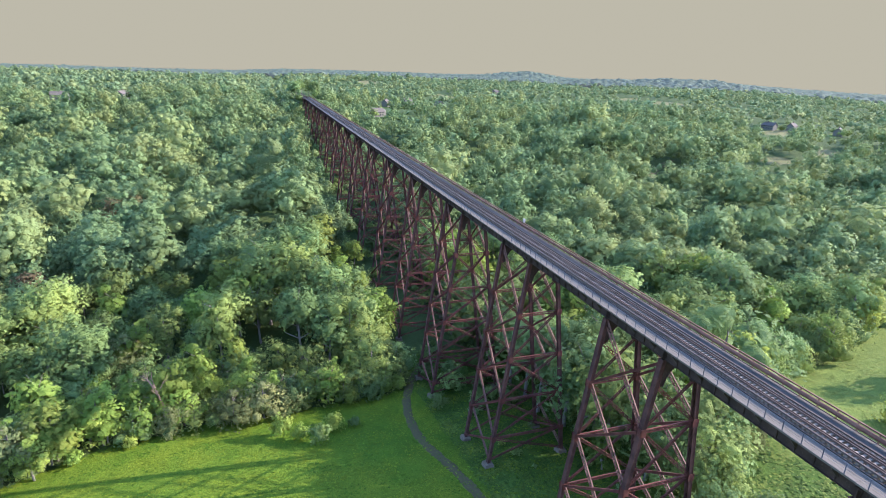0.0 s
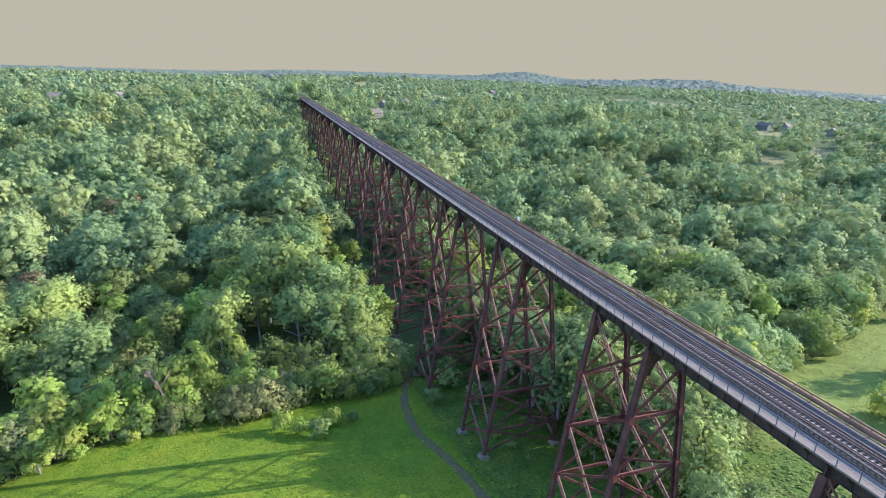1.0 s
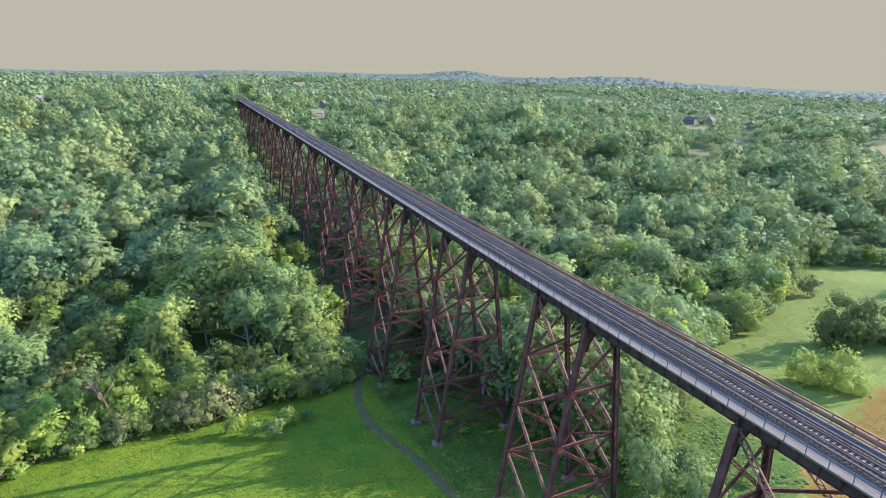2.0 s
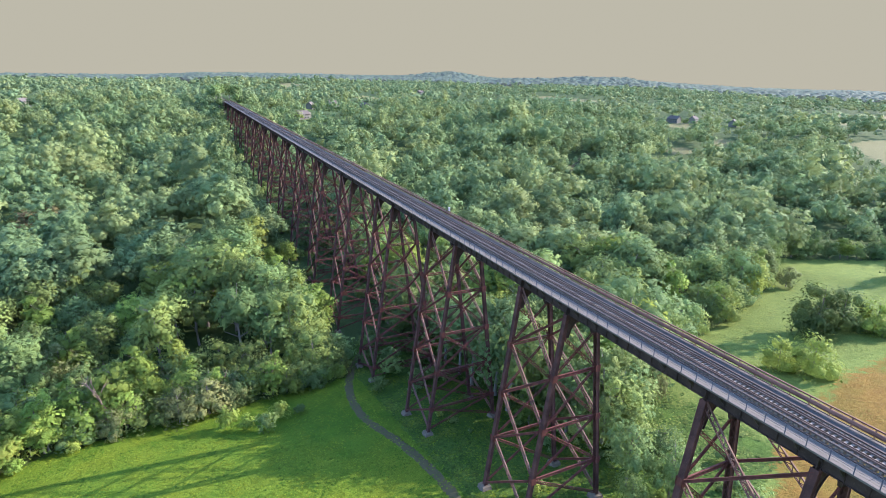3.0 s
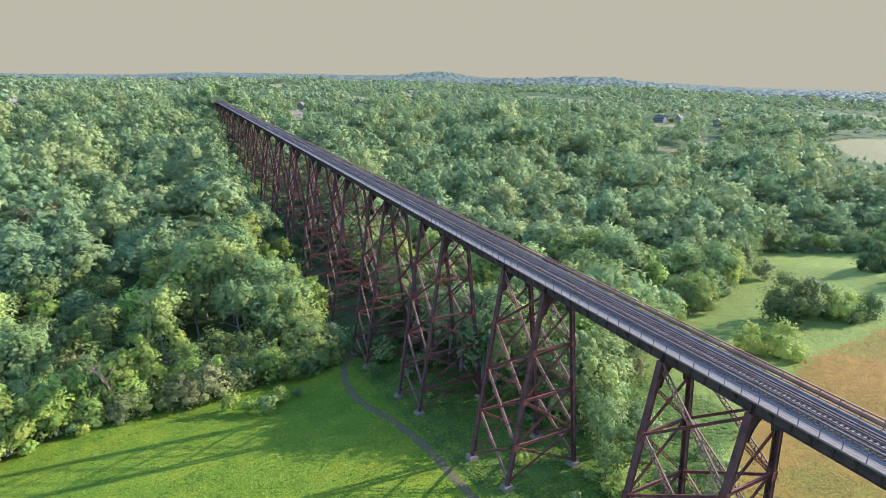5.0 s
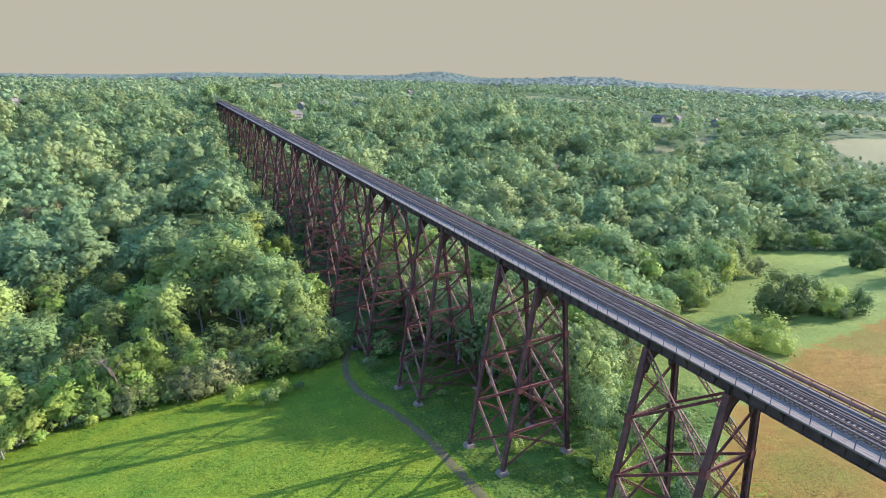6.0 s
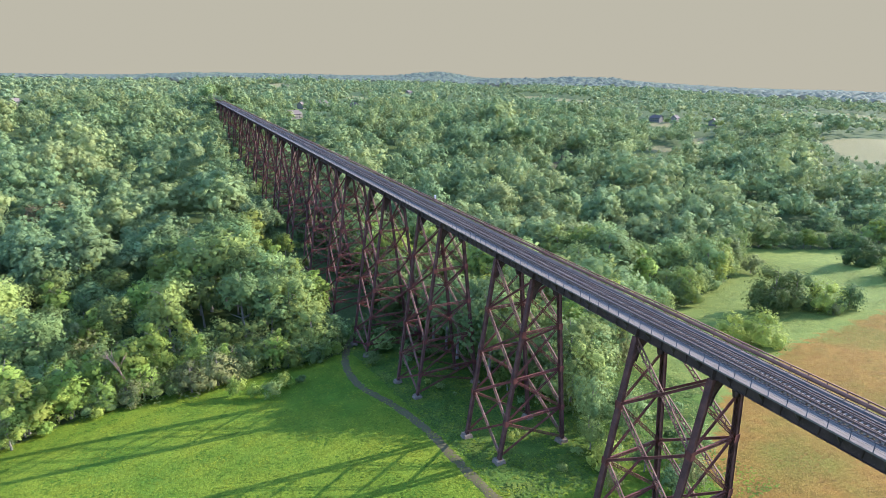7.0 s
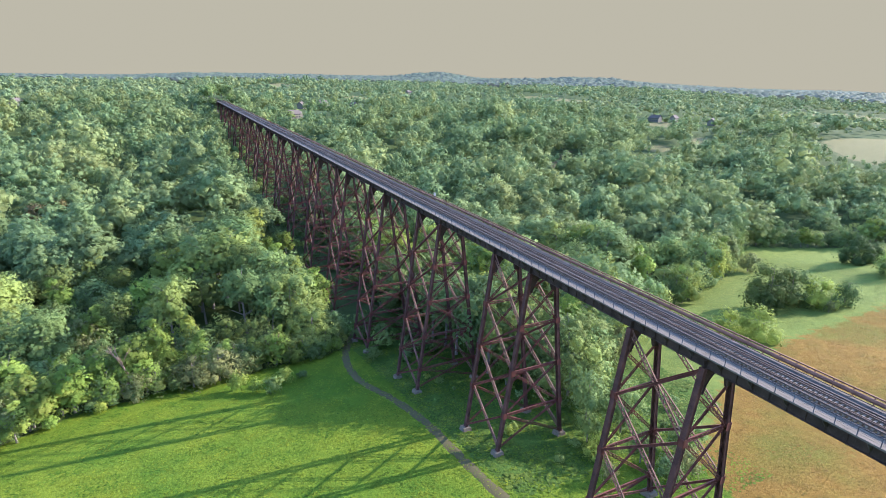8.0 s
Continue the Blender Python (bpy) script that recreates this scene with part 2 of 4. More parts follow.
# ---- mesh helpers ----
class Build:
    """Collects boxes and other faces for one mesh."""

    def __init__(self):
        self.v, self.f = [], []

    def box(self, a, b, w, h, up=(0, 0, 1)):
        """A bar from a to b, w wide and h deep (along up)."""
        a, b = Vector(a), Vector(b)
        d = (b - a).normalized()
        s = d.cross(Vector(up))
        s = s.normalized() if s.length > 1e-4 else d.orthogonal().normalized()
        u = s.cross(d)
        i = len(self.v)
        for e in (a, b):
            for x, y in ((-1, -1), (1, -1), (1, 1), (-1, 1)):
                self.v.append(e + s * (x * w / 2) + u * (y * h / 2))
        self.f += [(i, i + 1, i + 2, i + 3), (i + 7, i + 6, i + 5, i + 4)] + [(i + k, i + 4 + k, i + 4 + (k + 1) % 4, i + (k + 1) % 4) for k in range(4)]
        return self

    def face(self, *pts):
        i = len(self.v)
        self.v += [Vector(p) for p in pts]
        self.f.append(tuple(range(i, i + len(pts))))

    def prism(self, outline, axis, a, b):
        """An outline of (u, w) drawn out along x or y from a to b."""
        i, n = len(self.v), len(outline)
        for c in (a, b):
            self.v += [Vector((c, u, w)) if axis == "x" else Vector((u, c, w)) for u, w in outline]
        self.f += [tuple(range(i, i + n)), tuple(range(i + 2 * n - 1, i + n - 1, -1))]
        self.f += [(i + k, i + n + k, i + n + (k + 1) % n, i + (k + 1) % n) for k in range(n)]
        return self

    def tube(self, a, b, r0, r1=None, sides=8):
        a, b = Vector(a), Vector(b)
        r1 = r0 if r1 is None else r1
        d = (b - a).normalized()
        s = d.orthogonal().normalized()
        u = d.cross(s)
        i = len(self.v)
        for e, r in ((a, r0), (b, r1)):
            self.v += [e + (s * math.cos(k * math.tau / sides) + u * math.sin(k * math.tau / sides)) * r for k in range(sides)]
        self.f += [(i + k, i + (k + 1) % sides, i + sides + (k + 1) % sides, i + sides + k) for k in range(sides)]
        self.f += [tuple(range(i + sides - 1, i - 1, -1)), tuple(range(i + sides, i + 2 * sides))]
        return self

    def lattice(self, a, b, w, up, pitch, bar=0.09, flange=0.16, planes=(-1, 1)):
        """A laced member: two flange channels and zigzag lacing in one or more planes."""
        a, b = Vector(a), Vector(b)
        d = (b - a).normalized()
        s = d.cross(Vector(up)).normalized()
        u = s.cross(d)
        for k in (-1, 1):
            self.box(a + s * (k * w / 2), b + s * (k * w / 2), 0.05, flange * 1.6, u)
            for j in (-1, 1):
                self.box(a + s * (k * (w / 2 - flange / 2)) + u * (j * flange * 0.8), b + s * (k * (w / 2 - flange / 2)) + u * (j * flange * 0.8), flange, 0.04, u)
        n = max(2, round((b - a).length / pitch))
        for i in range(n):
            for j in planes:
                k = 1 if i % 2 else -1
                p, q = a.lerp(b, i / n), a.lerp(b, (i + 1) / n)
                self.box(p + s * (k * w * 0.42) + u * (j * flange * 0.8), q - s * (k * w * 0.42) + u * (j * flange * 0.8), bar, 0.03, u)
        return self

    def mesh(self, name, mat):
        me = bpy.data.meshes.new(name)
        me.from_pydata(self.v, [], self.f)
        me.materials.append(mat)
        me.update()
        return me


def part(name, build, mat, parent=None, label="", m=None):
    me = build.mesh(name, mat) if isinstance(build, Build) else build
    ob = new(name, me)
    if parent is not None:
        ob.parent = parent
    if m is not None:
        ob.matrix_basis = m
    if label:
        ob["label"] = label
    return ob


def array_mesh(name, verts, faces, mats, smooth=False, which=None, attr=None, normals=None):
    """A mesh from arrays: faces is (n, 3) or (n, 4); which: a material index a face; attr: a value a vertex, named tree."""
    me = bpy.data.meshes.new(name)
    k = faces.shape[1]
    me.vertices.add(len(verts))
    me.vertices.foreach_set("co", np.ascontiguousarray(verts, np.float32).ravel())
    me.loops.add(faces.size)
    me.loops.foreach_set("vertex_index", np.ascontiguousarray(faces, np.int32).ravel())
    me.polygons.add(len(faces))
    me.polygons.foreach_set("loop_start", np.arange(0, faces.size, k, dtype=np.int32))
    for mt in mats:
        me.materials.append(mt)
    if which is not None:
        me.polygons.foreach_set("material_index", np.ascontiguousarray(which, np.int32))
    me.polygons.foreach_set("use_smooth", np.full(len(faces), smooth))
    if attr is not None:
        for nm, val in attr.items():
            me.attributes.new(nm, "FLOAT", "POINT").data.foreach_set("value", np.ascontiguousarray(val, np.float32))
    me.update(calc_edges=True)
    if normals is not None:
        me.normals_split_custom_set_from_vertices(np.ascontiguousarray(normals, np.float32))
    return me


# ---- the lie of the land ----
DECK = 55.0           # near walkway's height
XC = 3.75             # the track's middle
PROFILE_Y = [-3000, -400, -60, 0, 36, 50, 80, 100, 120, 160, 220, 270, 330, 450, 560, 620, 800, 1500, 3000, 5000]
PROFILE_Z = [45, 40, 30, 22, 15.5, 13, 7.3, 3.6, 0.5, 1, 4, 8, 12, 23, 36, 40, 42, 43, 44, 40]


def smooth(a, b, x):
    t = np.clip((x - a) / (b - a), 0, 1)
    return t * t * (3 - 2 * t)


def waves(x, y, size, seed):
    """Soft rolling values of about -1 to 1."""
    r = np.random.RandomState(seed)
    out = 0
    for i in range(6):
        a, ph, f = r.uniform(0, math.tau), r.uniform(0, math.tau), r.uniform(0.6, 1.6) / size
        out = out + np.sin((x * math.cos(a) + y * math.sin(a)) * f * math.tau + ph)
    return out / 3.0


def outward(bearing, reach):
    """A place by its bearing (degrees, clockwise from +y) and distance from the meadow."""
    return -50 + reach * math.sin(radians(bearing)), -24 + reach * math.cos(radians(bearing))


HILLS = [(*outward(b, r), s, h) for b, r, s, h in (
    (26.2, 3000, 130, 32), (40.5, 2300, 150, 16), (45, 2350, 130, 8), (35, 2350, 150, 6), (12.8, 1500, 105, 15), (50, 2700, 220, 6),
    (57, 2600, 250, 4), (64, 2600, 250, 16), (5.4, 3100, 300, 2), (19, 3000, 220, 4))]


def ground_z(x, y):
    x, y = np.asarray(x, float), np.asarray(y, float)
    z = np.interp(y, PROFILE_Y, PROFILE_Z)
    side = smooth(280, 680, x) * 21 + smooth(250, 900, -x) * 18
    z = z + side * np.clip((45 - z) / 45, 0, 1)
    z = z - smooth(60, 240, x) * smooth(340, 520, y) * smooth(900, 650, y) * 4
    r = np.hypot(x + 50, y + 24)
    bearing = np.degrees(np.arctan2(x + 50, y + 24))
    far = smooth(400, 1000, r)
    z = z - smooth(44, 58, bearing) * smooth(700, 1300, r) * 12 - smooth(44, 54, bearing) * smooth(1600, 2500, r) * 14 - smooth(6, -6, bearing) * smooth(1400, 3000, r) * 26
    clear = smooth(12, 90, np.abs(x - XC))
    z = z + waves(x, y, 700, 5) * 3 * far * clear + waves(x, y, 260, 8) * 2.0 * far * clear + waves(x, y, 90, 6) * 0.5 * smooth(60, 200, r) * smooth(8, 20, np.abs(x - XC))
    for hx, hy, s, h in HILLS:
        z = z + h * np.exp(-((x - hx) ** 2 + (y - hy) ** 2) / (2 * s * s))
    # the bank that carries the line on beyond the viaduct
    return z + (54.4 - z) * smooth(34, 7, np.abs(x - XC)) * smooth(572, 600, y) * smooth(1000, 720, y)


def gz(x, y):
    return float(ground_z(x, y))


HOUSES = [(76, 578, 0.85, 20), (111, 694, 0.8, 60), (145, 714, 0.75, 15), (182, 692, 0.8, 100), (300, 960, 0.9, 70), (400, 1010, 0.9, 30), (553, 512, 0.9, 100), (575, 500, 0.8, 20), (594, 455, 0.9, 30), (-193, 724, 0.9, 70), (-250, 700, 0.85, 5)]


# where the meadows end
def meadow(x, y):
    edge = np.interp(x, [-400, -130, -97, -85, -62, -44, -13, -6, 14, 30, 60], [60, 84, 100, 109, 114, 114, 116, 118, 100, 52, 56])
    return np.where(x < 60, smooth(-4, 4, edge - y), 0.0)


def lea(x, y):
    """The clearing beyond the viaduct."""
    far_edge = np.interp(x, [26, 33, 69, 95, 120, 168, 216, 270, 340], [50, 53, 73, 86, 92, 110, 141, 116, 94])
    out = smooth(24, 34, x) * smooth(-4, 4, far_edge - y) * smooth(340, 300, x) * smooth(-300, -200, y)
    for hx, hy, _, _ in HOUSES:       # lawns
        out = np.maximum(out, smooth(20, 14, np.hypot(x - hx, y - hy)) * 0.7)
    return out


def weedy(x, y):
    """Rank weeds between the path and the trees beside the viaduct."""
    return smooth(-9.5, -7, x) * smooth(62, 50, x) * smooth(16, 30, y) * smooth(150, 120, y) * (1 - dry(x, y))


def dry(x, y):
    edge = np.interp(x, [8, 25, 55, 98, 137, 300], [-40, 14, 31, 43.5, 45.6, 46])
    return smooth(-9, 9, edge - y) * smooth(4, 24, x) * smooth(420, 320, x)


# open fields: bearing and distance from the meadow, and half their extent in both
HAY = [(69.2, 705, 6.8, 85), (63, 1290, 5.0, 120), (36.3, 1168, 1.2, 45), (39.9, 1090, 1.9, 42), (32.9, 1710, 1.6, 70), (48.9, 783, 1.2, 26), (10.7, 1438, 1.6, 50), (18.1, 973, 1.0, 42), (52.7, 669, 0.9, 22), (49.4, 594, 1.3, 15)]


def polar(x, y):
    return np.degrees(np.arctan2(x + 50, y + 24)), np.hypot(x + 50, y + 24)


def hay(x, y):
    b, r = polar(np.asarray(x, float), np.asarray(y, float))
    wob = waves(np.asarray(x, float), np.asarray(y, float), 60, 17) * 0.12
    out = np.zeros_like(b)
    for hb, hr, db, dr in HAY:
        out = np.maximum(out, smooth(1.2, 0.85, np.hypot((b - hb) / db, (r - hr) / dr) + wob))
    return out


def before_hay(x, y):
    """Hedges and young trees on the near side of the open fields, houses and lane, low enough to look over."""
    b, r = polar(np.asarray(x, float), np.asarray(y, float))
    out = np.zeros_like(b)
    for hb, hr, db, dr in HAY:
        out = np.maximum(out, smooth(db * 1.15, db * 0.9, np.abs(b - hb)) * smooth(hr - dr - 150, hr - dr - 40, r) * smooth(hr + 5, hr, r))
    for hx, hy, _, _ in HOUSES:
        hb, hr = polar(hx, hy)
        out = np.maximum(out, smooth(1.3, 0.7, np.abs(b - hb)) * smooth(hr - 130, hr - 70, r) * smooth(hr + 5, hr, r))
    hb, hr = polar(268, 350)          # the lane
    return np.maximum(out, smooth(2.4, 1.4, np.abs(b - hb)) * smooth(hr - 80, hr - 45, r) * smooth(hr + 5, hr, r))


def tall_stand(x, y):
    """A stand of old tall trees on the valley floor."""
    b, r = polar(np.asarray(x, float), np.asarray(y, float))
    return smooth(29, 32, b) * smooth(47, 43, b) * smooth(455, 490, r) * smooth(650, 610, r)


def ground():
    def axis(lo, hi, mid):
        a = [mid]
        s = 2.5
        while a[-1] < hi:
            a.append(a[-1] + s * (1 + max(0, abs(a[-1] - mid) - 130) / 45))
        b = [mid]
        while b[-1] > lo:
            b.append(b[-1] - s * (1 + max(0, abs(b[-1] - mid) - 130) / 45))
        return np.array(sorted(set(a + b)))
    xs, ys = axis(-4700, 4700, 10), axis(-4700, 4700, 60)
    X, Y = np.meshgrid(xs, ys)
    Z = ground_z(X, Y)
    nx, ny = len(xs), len(ys)
    i = (np.arange(ny - 1)[:, None] * nx + np.arange(nx - 1)[None]).ravel()
    faces = np.stack([i, i + 1, i + nx + 1, i + nx], 1)
    x, y = X.ravel(), Y.ravel()
    me = array_mesh("ground", np.stack([x, y, Z.ravel()], 1), faces, [GROUND], True,
                    attr={"meadow": meadow(x, y), "lea": lea(x, y), "dry": dry(x, y), "rough": weedy(x, y), "hay": hay(x, y)})
    return tagged(new("ground", me), "rolling ground of green meadow, dry grass and woodland floor", "ground", kind="structure")


ground()


def footpath():
    """A trodden track across the meadow that goes under the viaduct."""
    line = [(-8, -30), (-9, 10), (-10.7, 24), (-10.5, 42), (-9.8, 58), (-11.5, 74), (-15, 88), (-14.6, 101), (-12, 113), (-6, 126), (6, 140)]
    ys = np.linspace(0, len(line) - 1, 140)
    px = np.interp(ys, range(len(line)), [p[0] for p in line])
    py = np.interp(ys, range(len(line)), [p[1] for p in line])
    ker = np.ones(13) / 13
    px[6:-6], py[6:-6] = np.convolve(px, ker, "valid"), np.convolve(py, ker, "valid")
    v = []
    for i in range(140):
        a, c = max(i - 1, 0), min(i + 1, 139)
        d = Vector((px[c] - px[a], py[c] - py[a], 0)).normalized()
        wob = 0.2 * math.sin(i * 0.9) + 0.12 * math.sin(i * 2.3)
        for k, dz in ((-1.35 - wob, -0.05), (-0.8, 0.07), (0, 0.09), (0.8, 0.07), (1.35 + wob, -0.05)):
            x, y = px[i] + d.y * k, py[i] - d.x * k
            v.append((x, y, gz(x, y) + dz))
    f = np.array([(i * 5 + k, i * 5 + k + 1, i * 5 + k + 6, i * 5 + k + 5) for i in range(139) for k in range(4)])
    return tagged(new("footpath", array_mesh("footpath", np.array(v), f, [ASPHALT], True)), "narrow trodden grey earth path across the meadow", "path", kind="structure")


footpath()


# ---- the viaduct ----
BAY, GAP = 12.192, 24.384
TOWERS = [-36.576 + i * (BAY + GAP) for i in range(18)]     # each one's near bent
END_Y = 625.0
BATTER, TOP_HALF = 0.130, 2.63
JOINTS = [42.5, 33.2, 24.1, 15.2, 6.4]


def leg_x(side, z):
    return XC + side * (TOP_HALF + (DECK - z) * BATTER)


def tower(y0):
    near = y0 < 160
    pitch = 0.62 if near else 1.3
    base = new("viaduct_tower")
    base.location = (XC, y0, gz(XC, y0))
    off = Vector(base.location)
    L = lambda p: Vector(p) - off
    tagged(base, "tall rust-red riveted steel trestle tower on stone footings", "bridge tower", "viaduct towers")
    feet = {}
    for yy in (y0, y0 + BAY):
        for side in (-1, 1):
            z = 20.0
            for _ in range(4):
                z = gz(leg_x(side, z), yy)
            feet[side, yy] = z + 0.9
            top, bot = Vector((leg_x(side, DECK - 1.9), yy, DECK - 1.9)), Vector((leg_x(side, z + 0.9), yy, z + 0.9))
            # two plate sides, a back plate and an open laced face
            b = Build()
            for k in (-1, 1):
                b.box(L(top + Vector((0, k * 0.29, 0))), L(bot + Vector((0, k * 0.29, 0))), 0.06, 0.6, (1, 0, 0))
            b.box(L(top + Vector((side * 0.24, 0, 0))), L(bot + Vector((side * 0.24, 0, 0))), 0.54, 0.05, (1, 0, 0))
            for k in (-1, 1):
                for j in (-1, 1):
                    b.box(L(top + Vector((j * 0.28, k * 0.355, 0))), L(bot + Vector((j * 0.28, k * 0.355, 0))), 0.11, 0.05, (1, 0, 0))
            n = int((top.z - bot.z) / (0.8 if near else 2.0))
            for i in range(n):
                p, q = top.lerp(bot, i / n), top.lerp(bot, (i + 1) / n)
                s = 0.25 if i % 2 else -0.25
                e = Vector((-side * 0.28, 0, 0))
                b.box(L(p + e + Vector((0, s, 0))), L(q + e - Vector((0, s, 0))), 0.1, 0.04, (1, 0, 0))
            part("leg", b, LEG, base)
            # stone footing, battered
            c = Build()
            zt, zb = z + 0.9, z - 1.6
            x = leg_x(side, zt)
            for s, hw in ((zt, 0.85), (zb, 1.35)):
                c.v += [L((x + a * hw, yy + d * hw, s)) for a, d in ((-1, -1), (1, -1), (1, 1), (-1, 1))]
            c.f += [(0, 1, 2, 3), (7, 6, 5, 4)] + [(k, k + 4, (k + 1) % 4 + 4, (k + 1) % 4) for k in range(4)]
            part("footing", c, STONE, base, "pale battered stone footing block")
            # gusset plates at the joints
            for zj in JOINTS:
                if zj > z + 3:
                    g = Build()
                    xg = leg_x(side, zj)
                    g.box(L((xg, yy - 0.4, zj + 0.6)), L((xg, yy - 0.4, zj - 0.6)), 0.95, 0.05, (0, 1, 0))
                    g.box(L((xg, yy + 0.4, zj + 0.6)), L((xg, yy + 0.4, zj - 0.6)), 0.95, 0.05, (0, 1, 0))
                    g.box(L((xg + side * 0.33, yy, zj + 0.6)), L((xg + side * 0.33, yy, zj - 0.6)), 0.05, 0.95, (0, 1, 0))
                    part("gusset", g, RUST, base)
        # arched cap girder across the bent
        zt = DECK - 1.95
        x0, x1 = leg_x(-1, 53) - 0.1, leg_x(1, 53) + 0.1
        low = [(x0 + (x1 - x0) * (0.12 + 0.76 * k / 12), DECK - 5.9 + 2.9 * math.sin(math.pi * k / 12) ** 0.6) for k in range(13)]
        outline = [(x1, zt + 1.2), (x0, zt + 1.2), (x0 - 0.45, DECK - 6.2)] + low + [(x1 + 0.45, DECK - 6.2)]
        c = Build().prism([(u - off.x, w - off.z) for u, w in outline], "y", yy - 0.06 - off.y, yy + 0.06 - off.y)
        for k in range(12):
            (u0, w0), (u1, w1) = low[k], low[k + 1]
            c.box(L((u0, yy, w0)), L((u1, yy, w1)), 0.4, 0.05, (0, 0, 1))
        c.box(L((x0, yy, zt + 1.1)), L((x1, yy, zt + 1.1)), 0.5, 0.06)
        part("cap_girder", c, GIRDER, base, "dark arched plate cap girder")
        # struts and rods across the bent
        levels = [DECK - 5.6] + JOINTS
        zmin = max(feet[s, yy] for s in (-1, 1))
        for a, zj in zip(levels, levels[1:] + [None]):
            lo = zj if zj is not None and zj > zmin + 2 else None
            low_z = {s: (lo if lo is not None else feet[s, yy] + 0.4) for s in (-1, 1)}
            for s in (-1, 1):
                rod = Build()
                p, q = Vector((leg_x(s, a), yy + s * 0.12, a)), Vector((leg_x(-s, low_z[-s]), yy + s * 0.12, low_z[-s]))
                rod.lattice(L(p), L(q), 0.46, (0, 1, 0), pitch * 0.9, 0.07, 0.08)
                part("sway_brace", rod, RUST, base)
            if lo is None:
                break
            st = Build().lattice(L((leg_x(-1, lo), yy, lo)), L((leg_x(1, lo), yy, lo)), 0.55, (0, 1, 0), pitch, 0.08, 0.12)
            part("strut", st, RUST, base)
    # bracing along the viaduct
    for side in (-1, 1):
        levels = [DECK - 2.4] + JOINTS
        zmin = max(feet[side, y0], feet[side, y0 + BAY])
        for a, zj in zip(levels, levels[1:] + [None]):
            lo = zj if zj is not None and zj > zmin + 2 else None
            z0 = lo if lo is not None else feet[side, y0] + 0.5
            z1 = lo if lo is not None else feet[side, y0 + BAY] + 0.5
            d = Build().lattice(L((leg_x(side, a) + 0.18, y0 + BAY, a)), L((leg_x(side, z0) + 0.18, y0, z0)), 0.82, (1, 0, 0), pitch * 0.95, 0.13, 0.11, (0,))
            part("lattice_brace", d, RUST_SUN_TONE, base, "rusted laced diagonal brace in a sunlit pale tone")
            d = Build()
            p, q = Vector((leg_x(side, a) - 0.18, y0, a)), Vector((leg_x(side, z1) - 0.18, y0 + BAY, z1))
            d.box(L(p), L(q), 0.34, 0.06, (1, 0, 0))
            for k in (-1, 1):
                d.box(L(p + Vector((0, 0, k * 0.2))), L(q + Vector((0, 0, k * 0.2))), 0.06, 0.26, (1, 0, 0))
            part("diagonal_brace", d, RUST, base)
            if lo is None:
                break
    return base


for y0 in TOWERS:
    tower(y0)


def span(y0, y1):
    """Two plate girders with flanges, stiffeners, cross frames and the brackets that carry the walkways."""
    base = new("girder_span")
    base.location = (XC, (y0 + y1) / 2, DECK - 2)
    off = Vector(base.location)
    L = lambda p: Vector(p) - off
    tagged(base, "dark stained riveted plate girder span", "bridge girder", "viaduct girder spans")
    a, b = y0 + 0.06, y1 - 0.06
    for side in (-1, 1):
        x = XC + side * 2.5
        g = Build().box(L((x, a, DECK - 1.05)), L((x, b, DECK - 1.05)), 0.05, 1.7)
        for z in (DECK - 0.2, DECK - 1.92):
            g.box(L((x, a, z)), L((x, b, z)), 0.42, 0.06)
        n = round((y1 - y0) / 2.032)
        for i in range(n + 1):
            y = a + 0.1 + (b - a - 0.2) * i / n
            g.box(L((x + side * 0.1, y, DECK - 0.25)), L((x + side * 0.1, y, DECK - 1.88)), 0.16, 0.08, (0, 1, 0))
        part("plate_girder", g, GIRDER, base)
        n = round((y1 - y0) / 4.064)
        for i in range(n):
            y = y0 + (y1 - y0) * (i + 0.5) / n
            k = Build().prism([(x - off.x + side * 0.03, DECK - 0.2 - off.z), (XC - off.x + side * 3.6, DECK - 0.2 - off.z), (XC - off.x + side * 3.6, DECK - 0.34 - off.z), (x - off.x + side * 0.03, DECK - 1.5 - off.z)][::side], "y", y - 0.05 - off.y, y + 0.05 - off.y)
            part("bracket", k, BRACKET, base, "small grey-brown walkway bracket")
    n = round((y1 - y0) / 4.064)
    for i in range(n + 1):
        y = a + 0.2 + (b - a - 0.4) * i / n
        c = Build().box(L((XC - 2.5, y, DECK - 0.6)), L((XC + 2.5, y, DECK - 1.8)), 0.12, 0.12)
        c.box(L((XC + 2.5, y, DECK - 0.6)), L((XC - 2.5, y, DECK - 1.8)), 0.12, 0.12)
        part("cross_frame", c, GIRDER, base)


for i, y0 in enumerate(TOWERS):
    span(y0, y0 + BAY)
    if i + 1 < len(TOWERS):
        span(y0 + BAY, TOWERS[i + 1])

Y0, Y1 = TOWERS[0], TOWERS[-1] + BAY
LEN, MID = Y1 - Y0, (Y0 + Y1) / 2


def holder(name, label, category):
    e = new(name)
    e.location = (XC, MID, DECK)
    return tagged(e, label, category)


